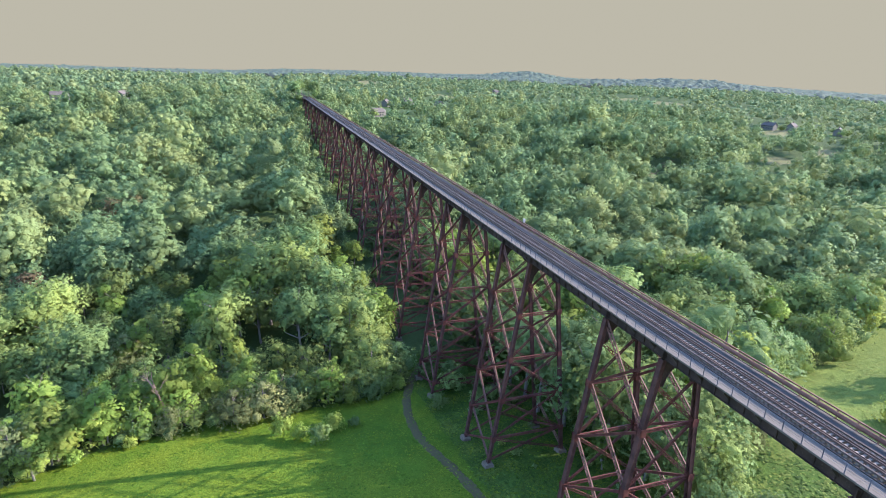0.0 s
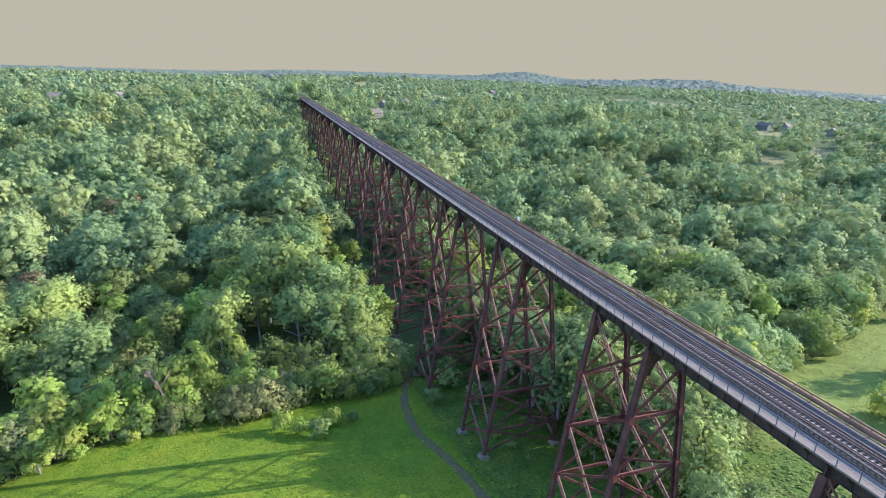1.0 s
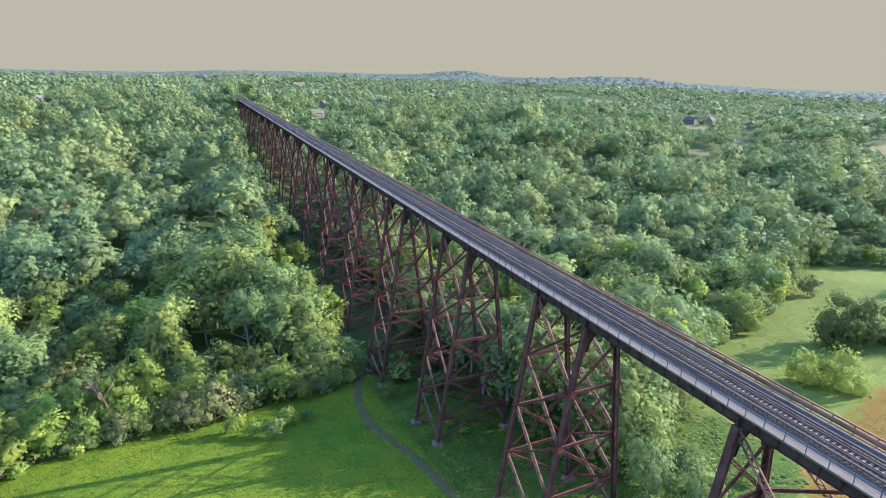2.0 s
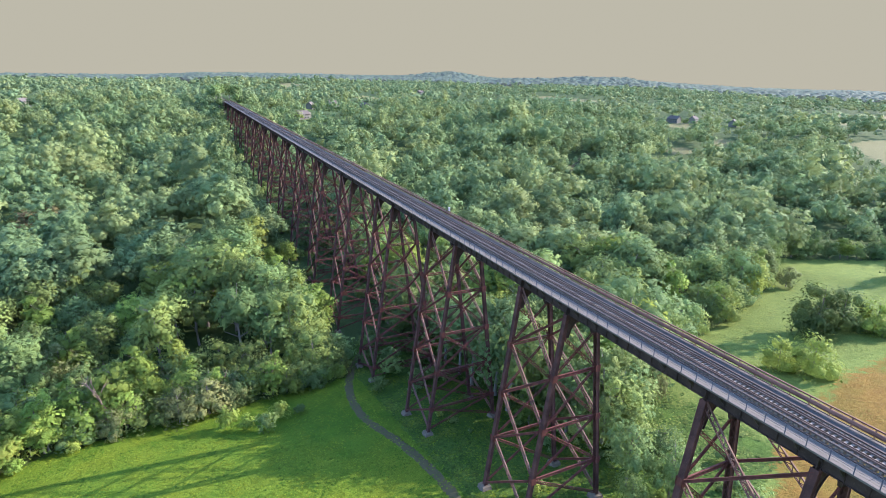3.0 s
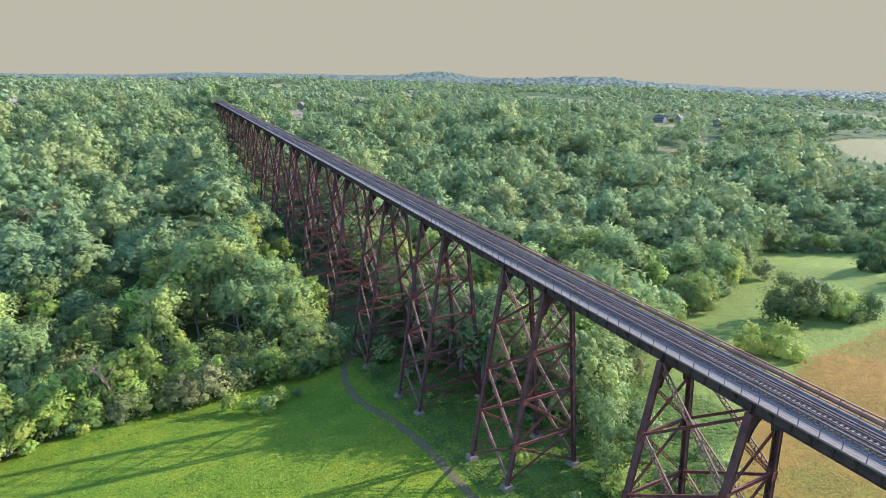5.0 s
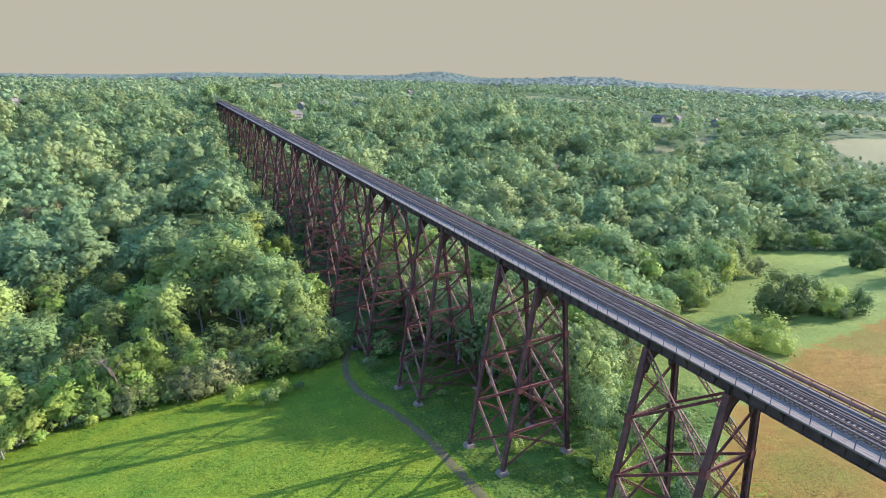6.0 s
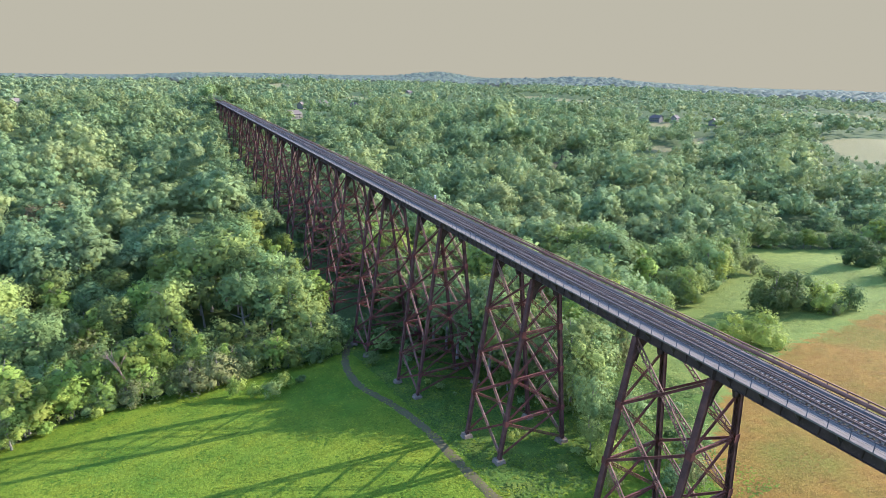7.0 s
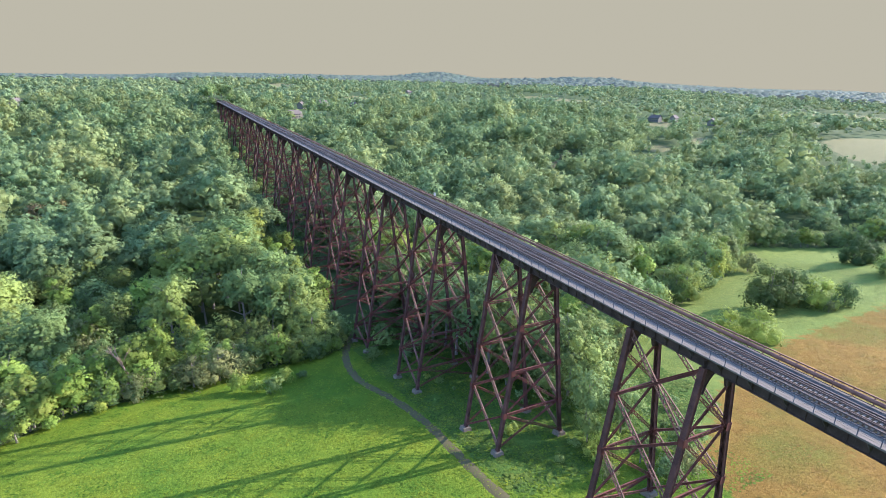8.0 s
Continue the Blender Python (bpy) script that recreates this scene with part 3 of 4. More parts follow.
def track():
    t = holder("railway_track", "single railway track with dark timber sleepers and guard rails", "railway track")
    for x, nm, w, h in ((-0.75, "rail", 0.075, 0.17), (0.75, "rail", 0.075, 0.17), (-0.42, "guard_rail", 0.07, 0.14), (0.42, "guard_rail", 0.07, 0.14)):
        b = Build().box((x, -LEN / 2, 0.33 + h / 2), (x, LEN / 2, 0.33 + h / 2), 0.03, h)
        b.box((x, -LEN / 2, 0.33 + h), (x, LEN / 2, 0.33 + h), w, 0.045)
        b.box((x, -LEN / 2, 0.345), (x, LEN / 2, 0.345), 0.15, 0.025)
        part(nm, b, STEEL, t)
    for x in (-1.42, 1.42):
        b = Build().box((x, -LEN / 2, 0.41), (x, LEN / 2, 0.41), 0.2, 0.16)
        part("guard_timber", b, SLEEPER, t)
        part("walkway_bearer", Build().box((x * 1.19, -LEN / 2, 0.0), (x * 1.19, LEN / 2, 0.0), 0.3, 0.24), SLEEPER, t)
    return t


TRACK = track()


def line_beyond():
    """The abutment and the line that goes on between the trees."""
    a = Build().prism([(Y1 + 0.1, DECK - 0.25), (Y1 + 7, DECK - 0.25), (Y1 + 7, DECK - 16), (Y1 - 1.2, DECK - 16), (Y1 + 0.1, DECK - 3)], "x", XC - 4.2, XC + 4.2)
    tagged(new("abutment", a.mesh("abutment", STONE)), "weathered stone abutment at the viaduct's end", "abutment", kind="structure")
    e = new("railway_track")
    e.location = (XC, Y1 + 50, DECK)
    tagged(e, "railway track on a gravel bed between tall trees", "railway track")
    part("ballast", Build().prism([(-2.6, -0.9), (2.6, -0.9), (1.9, 0.2), (-1.9, 0.2)], "y", -42.8, 60), ASPHALT, e)
    for x in (-0.75, 0.75):
        part("rail", Build().box((x, -50, 0.42), (x, 60, 0.42), 0.075, 0.17), STEEL, e)


line_beyond()


def walkways():
    t = holder("near_walkway", "weathered pale grey plank walkway with thin post railing", "walkway")
    u = holder("far_walkway", "blue-grey plate walkway with red-brown pipe railing", "walkway")
    b = Build().box((-3.62, -LEN / 2, -0.06), (-3.62, LEN / 2, -0.06), 0.07, 0.2)
    part("edge_beam", b, PLANK, t)
    for z in (0.55, 1.08):
        part("cable", Build().tube((-3.6, -LEN / 2, z), (-3.6, LEN / 2, z), 0.018, sides=5), POST, t)
    part("pipe", Build().tube((3.5, -LEN / 2, 0.55), (3.5, LEN / 2, 0.55), 0.26, sides=12), RAIL_RED, u, "large red-brown service pipe")
    part("top_rail", Build().box((3.5, -LEN / 2, 1.08), (3.5, LEN / 2, 1.08), 0.14, 0.14), RAIL_RED, u)
    part("edge_beam", Build().box((3.62, -LEN / 2, -0.08), (3.62, LEN / 2, -0.08), 0.07, 0.2), PLANK, u)
    return t, u


NEAR_WALK, FAR_WALK = walkways()


def refuge(y):
    """A small railed platform outside the far walkway."""
    e = new("refuge_platform")
    e.location = (XC + 3.67, y, DECK)
    tagged(e, "small rust-brown railed refuge platform beside the far walkway", "platform")
    part("floor", Build().box((0, 0, -0.05), (1.3, 0, -0.05), 2.6, 0.1), PLANK, e)
    for yy in (-1.25, 1.25):
        part("bracket", Build().box((0, yy, -0.9), (1.25, yy, -0.1), 0.1, 0.12), RUST, e)
        part("post", Build().box((1.25, yy, -0.1), (1.25, yy, 1.15), 0.1, 0.1, (0, 1, 0)), RAIL_RED, e)
        part("rail", Build().box((0, yy, 1.1), (1.25, yy, 1.1), 0.1, 0.1), RAIL_RED, e)
    part("rail", Build().box((1.25, -1.3, 1.1), (1.25, 1.3, 1.1), 0.1, 0.1), RAIL_RED, e)
    part("barrel", Build().tube((0.6, 0.2, 0), (0.6, 0.2, 0.95), 0.32, sides=12), RUST_SUN_TONE, e, "pale rusted water barrel")


refuge(168)
cabinet = new("signal_cabinet")
cabinet.location = (XC + 3.9, 90, DECK)
tagged(cabinet, "small white signal cabinet on the far railing", "cabinet")
part("body", Build().box((0, 0, 0.95), (0, 0, 1.75), 0.4, 0.45, (0, 1, 0)), WHITE, cabinet)
part("cap", Build().box((0, 0, 1.75), (0, 0, 1.8), 0.46, 0.52, (0, 1, 0)), WHITE, cabinet)
part("stand", Build().box((0, 0, -0.3), (0, 0, 0.95), 0.12, 0.12, (0, 1, 0)), POST, cabinet)


# ---- trees ----
ICO = bmesh.new()
bmesh.ops.create_icosphere(ICO, subdivisions=1, radius=1)
ICO_V = np.array([v.co[:] for v in ICO.verts])
ICO_F = np.array([[v.index for v in f.verts] for f in ICO.faces])
ICO.free()


def unit(r, n):
    v = r.normal(size=(n, 3))
    return v / np.linalg.norm(v, axis=1)[:, None]


def leaf_quads(r, centres, normals, size):
    """Ragged four-cornered leaf sprays, one for each centre."""
    n = len(centres)
    a = np.cross(normals, unit(r, n))
    a /= np.linalg.norm(a, axis=1)[:, None] + 1e-9
    b = np.cross(normals, a)
    s = size * r.uniform(0.55, 1.25, n)
    q = np.empty((n, 4, 3))
    for k, (u, w) in enumerate(((-1, -0.35), (0.15, -0.8), (1, 0.3), (-0.2, 0.85))):
        ju, jw, jn = r.uniform(0.7, 1.25, n), r.uniform(0.7, 1.25, n), r.uniform(-0.35, 0.35, n)
        q[:, k] = centres + a * (u * ju * s)[:, None] + b * (w * jw * s)[:, None] + normals * (jn * s)[:, None]
    return q


def crown(seed, lobes, per_lobe, leaf, core, width=0.36, low=0.28, heart=0.6):
    """A crown for a tree one unit high: lobes of leaf sprays over dark inner masses, with gaps between. Quad corners."""
    r = np.random.RandomState(seed)
    out, norms, solid, inner = [], [], [], []
    mid = np.array([0, 0, (1 + low) / 2])
    half = np.array([width, width, (1 - low) / 2])
    lean = r.uniform(-0.05, 0.05, 3)
    for i in range(lobes):
        up = 1 - 1.55 * (i + 0.5) / lobes
        turn = i * 2.39996 + r.uniform(-0.5, 0.5)
        d = np.array([math.cos(turn) * math.sqrt(1 - up * up), math.sin(turn) * math.sqrt(1 - up * up), up]) + r.uniform(-0.16, 0.16, 3)
        k = r.uniform(0.5, 0.84)
        c = mid + d * half * k + lean * d[2]
        rad = r.uniform(0.30, 0.46) * width * (1.15 - 0.25 * max(0, d[2]))
        n = unit(r, per_lobe)
        n[:, 2] = np.where(n[:, 2] < -0.35, -n[:, 2], n[:, 2])
        wob = 1 + 0.22 * np.sin(n @ r.uniform(-6, 6, 3) + r.uniform(0, 6))
        pts = c + n * (rad * r.uniform(0.78, 1.12, per_lobe) * wob)[:, None]
        nn = n + unit(r, per_lobe) * 0.42 + np.array([0, 0, 0.3])
        nn /= np.linalg.norm(nn, axis=1)[:, None]
        out.append(leaf_quads(r, pts, nn, leaf))
        whole = (pts - mid) / half
        whole /= np.linalg.norm(whole, axis=1)[:, None] + 1e-6
        soft = n * 0.5 + whole * 0.8 + unit(r, per_lobe) * 0.15
        norms.append(np.repeat((soft / np.linalg.norm(soft, axis=1)[:, None])[:, None], 4, 1))
        if i % core == 0:
            v = ICO_V * (1 + 0.3 * r.uniform(-1, 1, (len(ICO_V), 1))) * rad * heart + c
            solid.append(v[ICO_F])
            inner.append(ICO_V[ICO_F])
    if core < 50:
        v = ICO_V * half * 0.4 + mid
        solid.append(v[ICO_F])
        inner.append(ICO_V[ICO_F])
    return np.concatenate(out), np.concatenate(solid), np.concatenate(norms), np.concatenate(inner)


def quads_to_arrays(q, t, qn, tn):
    """Leaf quads as two triangles each and solid triangles, in one triangle mesh."""
    n = len(q)
    v = np.concatenate([q.reshape(-1, 3), t.reshape(-1, 3)])
    nv = np.concatenate([qn.reshape(-1, 3), tn.reshape(-1, 3)])
    i = np.arange(n)[:, None] * 4
    f = np.concatenate([i + [0, 1, 2], i + [0, 2, 3], n * 4 + np.arange(len(t))[:, None] * 3 + [0, 1, 2]])
    return v, f, nv


def crown_mesh(name, seed, mat, **kw):
    v, f, nv = quads_to_arrays(*crown(seed, **kw))
    return array_mesh(name, v, f, [mat], True, normals=nv)


def trunk_mesh(seed, low=0.3, forks=5):
    r = random.Random(seed)
    b = Build()
    p, rad = Vector((0, 0, -0.04)), 0.022
    for k in range(5):
        q = p + Vector((r.uniform(-0.012, 0.012), r.uniform(-0.012, 0.012), 0.16))
        b.tube(p, q, rad, rad * 0.8, 7)
        p, rad = q, rad * 0.8
        if k > 0:
            for _ in range(2):
                a = r.uniform(0, math.tau)
                e = p + Vector((math.cos(a), math.sin(a), r.uniform(0.5, 1.0))) * r.uniform(0.12, 0.2)
                b.tube(p, e, rad * 0.55, rad * 0.2, 5)
    return b.mesh("trunk", BARK)


LEAF_BUSH = leaf_material("bush_leaves", (0.064, 0.112, 0.038), (0.1, 0.158, 0.05), (0.14, 0.185, 0.048), True, 0.36, 3.6, 0.46)
LEAF_OLIVE = leaf_material("olive_leaves", (0.128, 0.158, 0.06), (0.175, 0.205, 0.075), (0.22, 0.222, 0.08), True, 0.36, 4.2, 0.46)
LEAF_BROWN = leaf_material("browned_leaves", (0.13, 0.1, 0.05), (0.2, 0.145, 0.075), (0.19, 0.17, 0.07), True)
HI = dict(lobes=26, per_lobe=46, leaf=0.0245, core=3)
BROAD = [(trunk_mesh(10 + i), crown_mesh("crown", 30 + i, LEAF, width=w, low=lo, **HI)) for i, (w, lo) in enumerate(((0.33, 0.16), (0.3, 0.1), (0.36, 0.18), (0.26, 0.08), (0.31, 0.2), (0.35, 0.12)))]
LOW = [(trunk_mesh(20 + i), crown_mesh("crown", 40 + i, LEAF, width=w, low=-0.32, **HI)) for i, w in enumerate((0.46, 0.4, 0.52, 0.43))]
BUSH = [(trunk_mesh(25 + i), crown_mesh("crown", 45 + i, LEAF_BUSH, lobes=30, per_lobe=42, leaf=0.032, core=3, width=w, low=-0.5)) for i, w in enumerate((0.62, 0.55, 0.68))]
OLIVE = [(trunk_mesh(26), crown_mesh("crown", 43, LEAF_OLIVE, width=0.42, low=-0.3, **HI))]
BUSH_TALL = [(trunk_mesh(31 + i), crown_mesh("crown", 52 + i, LEAF_BUSH, lobes=34, per_lobe=42, leaf=0.027, core=2, width=w, low=-0.5)) for i, w in enumerate((0.52, 0.46))]
BROAD_LOW = [(trunk_mesh(34), crown_mesh("crown", 55, LEAF, width=0.42, low=-0.1, **HI))]
BROWN = [(trunk_mesh(28), crown_mesh("crown", 48, LEAF_BROWN, width=0.3, low=0.15, **HI))]
YOUNG = [(trunk_mesh(50 + i), crown_mesh("crown", 60 + i, LEAF_YOUNG, lobes=22, per_lobe=40, leaf=0.036, core=3, width=w, low=-0.12)) for i, w in enumerate((0.3, 0.24, 0.36))]
YOUNG_BUSH = [(trunk_mesh(29), crown_mesh("crown", 49, LEAF_YOUNG, lobes=30, per_lobe=38, leaf=0.034, core=3, width=0.58, low=-0.5))]
SHRUB = [crown_mesh("foliage", 80 + i, LEAF, lobes=14, per_lobe=26, leaf=0.075, core=2, width=0.62, low=-0.05) for i in range(3)]
SHRUB_YOUNG = [crown_mesh("foliage", 85 + i, LEAF_YOUNG, lobes=14, per_lobe=26, leaf=0.075, core=2, width=0.62, low=-0.05) for i in range(2)]
CONE = [crown_mesh("crown", 90, LEAF, lobes=22, per_lobe=24, leaf=0.04, core=2, width=0.17, low=0.06)]

rng = np.random.RandomState(7)


def put_tree(kinds, x, y, h, wide=1.0, label="broadleaf tree in full dark green summer leaf", name="broadleaf_tree", group="trees by the meadow", sink=0.0):
    tr, cr = kinds[rng.randint(len(kinds))]
    e = new(name)
    e.location = (x, y, gz(x, y) - sink)
    e.rotation_euler = (0, 0, rng.uniform(0, math.tau))
    e.scale = (h * wide, h * wide, h)
    part("trunk", tr, None, e)
    part("crown", cr, None, e)
    return tagged(e, label, "tree", group)


def put_shrub(kinds, x, y, h, wide=1.0, label="rounded leafy green shrub in long grass", group="shrubs"):
    ob = new("shrub", kinds[rng.randint(len(kinds))])
    ob.location = (x, y, gz(x, y) - 0.1)
    ob.rotation_euler = (0, 0, rng.uniform(0, math.tau))
    ob.scale = (h * wide, h * wide, h)
    return tagged(ob, label, "shrub", group)


def wooded(x, y):
    """How far a place is from the clearings and the viaduct: above nought is wood."""
    x, y = np.asarray(x, float), np.asarray(y, float)
    left = np.minimum(y - np.interp(x, [-400, -130, -97, -85, -62, -44, -13, -6], [60, 86, 103, 112, 117, 117, 119, 122]), np.interp(y, [120, 200, 400, 600], [-9.5, -7.6, -4.5, -2.5]) - x)
    near_edge = np.interp(x, [12, 26, 33, 69, 95, 120, 168, 216, 270, 340, 420], [52, 51, 54, 74, 86, 92, 110, 141, 116, 94, 40])
    right = np.minimum(y - near_edge, x - np.interp(y, [120, 300, 600], [15.5, 13.5, 10]))
    w = np.maximum(left, right)
    w = np.where(y > 590, np.maximum(w, np.minimum(y - 590, np.abs(x - XC) - 6)), w)
    w = np.where(hay(x, y) > 0.3, -5, w)
    for hx, hy, a in YARDS:
        w = np.minimum(w, np.hypot(x - hx, y - hy) - a)
    return w


YARDS = [(hx - k * (hx + 52) / math.hypot(hx + 52, hy + 40), hy - k * (hy + 40) / math.hypot(hx + 52, hy + 40), 11 + 0.05 * k) for hx, hy, _, _ in HOUSES for k in (0, 20, 42, 66)]
YARDS += [(262, 343, 9), (275, 356, 9), (252, 328, 9), (266, 334, 8), (84, 560, 13), (95, 572, 12), (150, 690, 14), (165, 680, 14), (470, 360, 14), (395, 345, 12)]


def in_view(x, y):
    a = np.degrees(np.arctan2(x + 52, y + 45))
    return (a > -27) & (a < 76)


def scatter(r0, r1, step, jitter=0.42):
    """Jittered places in the ring between two distances from the meadow."""
    g = np.arange(-r1, r1, step)
    X, Y = np.meshgrid(g, g)
    x = X.ravel() + rng.uniform(-jitter, jitter, X.size) * step - 50
    y = Y.ravel() + rng.uniform(-jitter, jitter, X.size) * step - 30
    d = np.hypot(x + 50, y + 30)
    ok = (d >= r0) & (d < r1) & in_view(x, y)
    x, y = x[ok], y[ok]
    ok = (wooded(x, y) > 0) & (rng.uniform(size=len(x)) > 0.12 + 0.2 * (waves(x, y, 45, 31) > 0.5))
    return x[ok], y[ok]


def heights(x, y):
    """Smaller trees along the meadow's edge."""
    e = np.clip(wooded(x, y) / 24, 0, 1)
    full = rng.uniform(11, 26.5, len(x)) + waves(x, y, 70, 9) * 5.0
    full = np.where((rng.uniform(size=len(x)) < 0.14) & (np.hypot(x, y) < 760), full * 1.32, full)
    full = full * (1 - 0.62 * before_hay(x, y)) * (1 + 0.3 * tall_stand(x, y)) * (1 - 0.16 * smooth(450, 620, np.hypot(x + 50, y + 24)))
    return full * np.where(x < 5, 0.5 + 0.5 * e, 0.8 + 0.2 * e)


def woods(name, xs, ys, hs, variants, label, aspect, mat=LEAF_WOODS_HAZED):
    """Many trees joined: one mesh of leaf sprays."""
    V, F, A, N = [], [], [], []
    base = 0
    zs = ground_z(xs, ys)
    # kinds of tree keep together in patches
    kind = np.clip(0.5 + 0.28 * waves(xs, ys, 110, 41) + rng.uniform(-0.42, 0.42, len(xs)), 0, 1)
    for x, y, z, h, asp, k in zip(xs, ys, zs, hs, aspect, kind):
        v, f, nv = variants[rng.randint(len(variants))]
        a = rng.uniform(0, math.tau)
        c, s = math.cos(a), math.sin(a)
        sc = h * asp
        p = np.empty_like(v)
        p[:, 0] = (v[:, 0] * c - v[:, 1] * s) * sc + x
        p[:, 1] = (v[:, 0] * s + v[:, 1] * c) * sc + y
        p[:, 2] = v[:, 2] * h + z
        V.append(p)
        N.append(np.stack([nv[:, 0] * c - nv[:, 1] * s, nv[:, 0] * s + nv[:, 1] * c, nv[:, 2]], 1))
        F.append(f + base)
        A.append(np.full(len(v), k))
        base += len(v)
    me = array_mesh(name, np.concatenate(V), np.concatenate(F), [mat], True, attr={"tree": np.concatenate(A)}, normals=np.concatenate(N))
    return tagged(new(name, me), label, "woodland", kind="stuff")


def variants(seeds, **kw):
    return [quads_to_arrays(*crown(s, width=0.27 + 0.03 * (s % 5), low=0.08 + 0.04 * (s % 3), **kw)) for s in seeds]


# near wood: the edge trees singly, those behind joined
nx_, ny_ = scatter(60, 300, 8.6)
nh_ = heights(nx_, ny_)
order = np.argsort(np.hypot(nx_ + 50, ny_ + 30) + 0.6 * wooded(nx_, ny_))
for i in order[:270]:
    edge = wooded(nx_[i], ny_[i]) < 17
    kinds = YOUNG if rng.uniform() < ((0.6 if nx_[i] < -48 else 0.28) if edge else 0.06) else (LOW if edge else BROAD)
    put_tree(kinds, nx_[i], ny_[i], nh_[i], rng.uniform(0.85, 1.15))
rest = order[270:]
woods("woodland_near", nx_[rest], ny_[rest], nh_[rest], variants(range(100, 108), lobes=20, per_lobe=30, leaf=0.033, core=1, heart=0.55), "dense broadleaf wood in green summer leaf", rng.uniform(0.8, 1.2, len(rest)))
mx_, my_ = scatter(300, 760, 10.8)
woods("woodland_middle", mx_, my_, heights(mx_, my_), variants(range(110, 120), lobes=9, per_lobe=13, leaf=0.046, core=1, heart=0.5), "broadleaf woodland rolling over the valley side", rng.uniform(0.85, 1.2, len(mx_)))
fx_, fy_ = scatter(760, 1900, 18.0)
woods("woodland_far", fx_, fy_, heights(fx_, fy_), variants(range(120, 128), lobes=3, per_lobe=7, leaf=0.09, core=1, heart=0.6), "distant broadleaf woodland", rng.uniform(1.05, 1.5, len(fx_)), LEAF_FAR_HAZED)


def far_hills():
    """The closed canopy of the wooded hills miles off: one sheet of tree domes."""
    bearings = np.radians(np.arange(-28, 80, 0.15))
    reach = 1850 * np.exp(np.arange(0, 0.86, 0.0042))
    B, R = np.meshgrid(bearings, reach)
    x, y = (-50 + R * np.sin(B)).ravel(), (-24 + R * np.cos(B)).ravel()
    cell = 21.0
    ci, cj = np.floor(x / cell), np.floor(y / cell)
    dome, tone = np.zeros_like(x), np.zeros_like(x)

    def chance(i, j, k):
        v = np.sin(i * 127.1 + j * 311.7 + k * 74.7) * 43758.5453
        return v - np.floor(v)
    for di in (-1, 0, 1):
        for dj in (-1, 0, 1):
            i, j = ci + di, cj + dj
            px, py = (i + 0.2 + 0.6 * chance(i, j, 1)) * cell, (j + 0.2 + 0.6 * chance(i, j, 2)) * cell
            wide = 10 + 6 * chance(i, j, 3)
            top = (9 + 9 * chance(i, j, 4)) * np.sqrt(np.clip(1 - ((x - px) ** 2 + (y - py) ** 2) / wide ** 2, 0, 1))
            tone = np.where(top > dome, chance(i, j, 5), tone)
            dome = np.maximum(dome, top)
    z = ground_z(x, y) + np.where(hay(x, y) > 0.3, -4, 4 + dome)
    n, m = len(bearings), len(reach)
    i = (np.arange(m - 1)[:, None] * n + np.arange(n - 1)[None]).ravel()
    me = array_mesh("backdrop", np.stack([x, y, z], 1), np.stack([i, i + n, i + n + 1, i + 1], 1), [LEAF_HAZE_GLOW], True, attr={"tree": tone})
    return tagged(new("backdrop", me), "far wooded hills along the horizon with haze painted as blue glow", "hills", kind="structure")


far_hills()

# the wood's bushy edge along the meadow
for i in range(46):
    x = -128 + i * 2.6 + rng.uniform(-1, 1)
    y = float(np.interp(x, [-130, -97, -85, -62, -44, -13, -8], [84, 102, 110.5, 115, 115, 117, 120])) + rng.uniform(-1.0, 3.5)
    put_tree(YOUNG if rng.uniform() < (0.75 if x < -48 else 0.35) else LOW, x, y, rng.uniform(5.0, 12.5), rng.uniform(1.0, 1.35), "low-branched young tree at the meadow's edge", "bushy_tree", "bushy trees along the wood's edge", 0.3)

# undergrowth just inside the wood
for i in range(70):
    x = rng.uniform(-130, -10)
    y = float(np.interp(x, [-130, -97, -85, -62, -44, -13, -8], [84, 102, 110.5, 115, 115, 117, 120])) + rng.uniform(5, 24)
    put_tree(LOW if rng.uniform() < 0.8 else YOUNG, x, y, rng.uniform(6, 13), rng.uniform(0.9, 1.3), "young leafy tree in the wood's undergrowth", "bushy_tree", "undergrowth inside the wood", 0.3)

# trees and bushes in the clearing beyond the viaduct
for x, y, h, w, k in ((130, 68, 19, 0.95, BUSH_TALL), (139, 66, 15, 0.95, BUSH_TALL), (124, 66, 11, 1.0, BUSH), (143, 58, 12, 0.9, YOUNG_BUSH), (151, 54, 11, 0.75, BUSH), (140, 53, 5.2, 0.9, OLIVE), (182, 110, 11, 1.05, OLIVE), (92, 56, 10, 0.9, YOUNG_BUSH),
                      (95, 49, 12, 0.95, YOUNG_BUSH), (229, 90, 15, 1.0, BUSH_TALL), (238, 86, 12, 1.0, BUSH), (210, 67, 11, 1.0, BUSH), (218, 70, 10, 1.0, YOUNG_BUSH), (157, 117, 21, 0.75, BROAD_LOW), (166, 119, 19, 0.75, BROAD_LOW), (189, 123, 20, 0.6, BROAD_LOW), (51, 61, 12, 0.8, OLIVE)):
    put_tree(k, x, y, h, w, "dense rounded bushy tree in the grass clearing", "bushy_tree", "bushes in the clearing")
for i in range(64):
    x = 40 + i * 4.6 + rng.uniform(-1.5, 1.5)
    y = float(np.interp(x, [26, 33, 69, 95, 120, 168, 216, 270, 340], [50, 53, 73, 86, 92, 110, 141, 116, 94])) + rng.uniform(1.0, 6.0)
    put_tree(LOW if rng.uniform() < 0.8 else YOUNG, x, y, rng.uniform(7, 16), rng.uniform(0.9, 1.2), "leafy tree branched to the ground at the clearing's edge", "bushy_tree", "trees along the clearing")
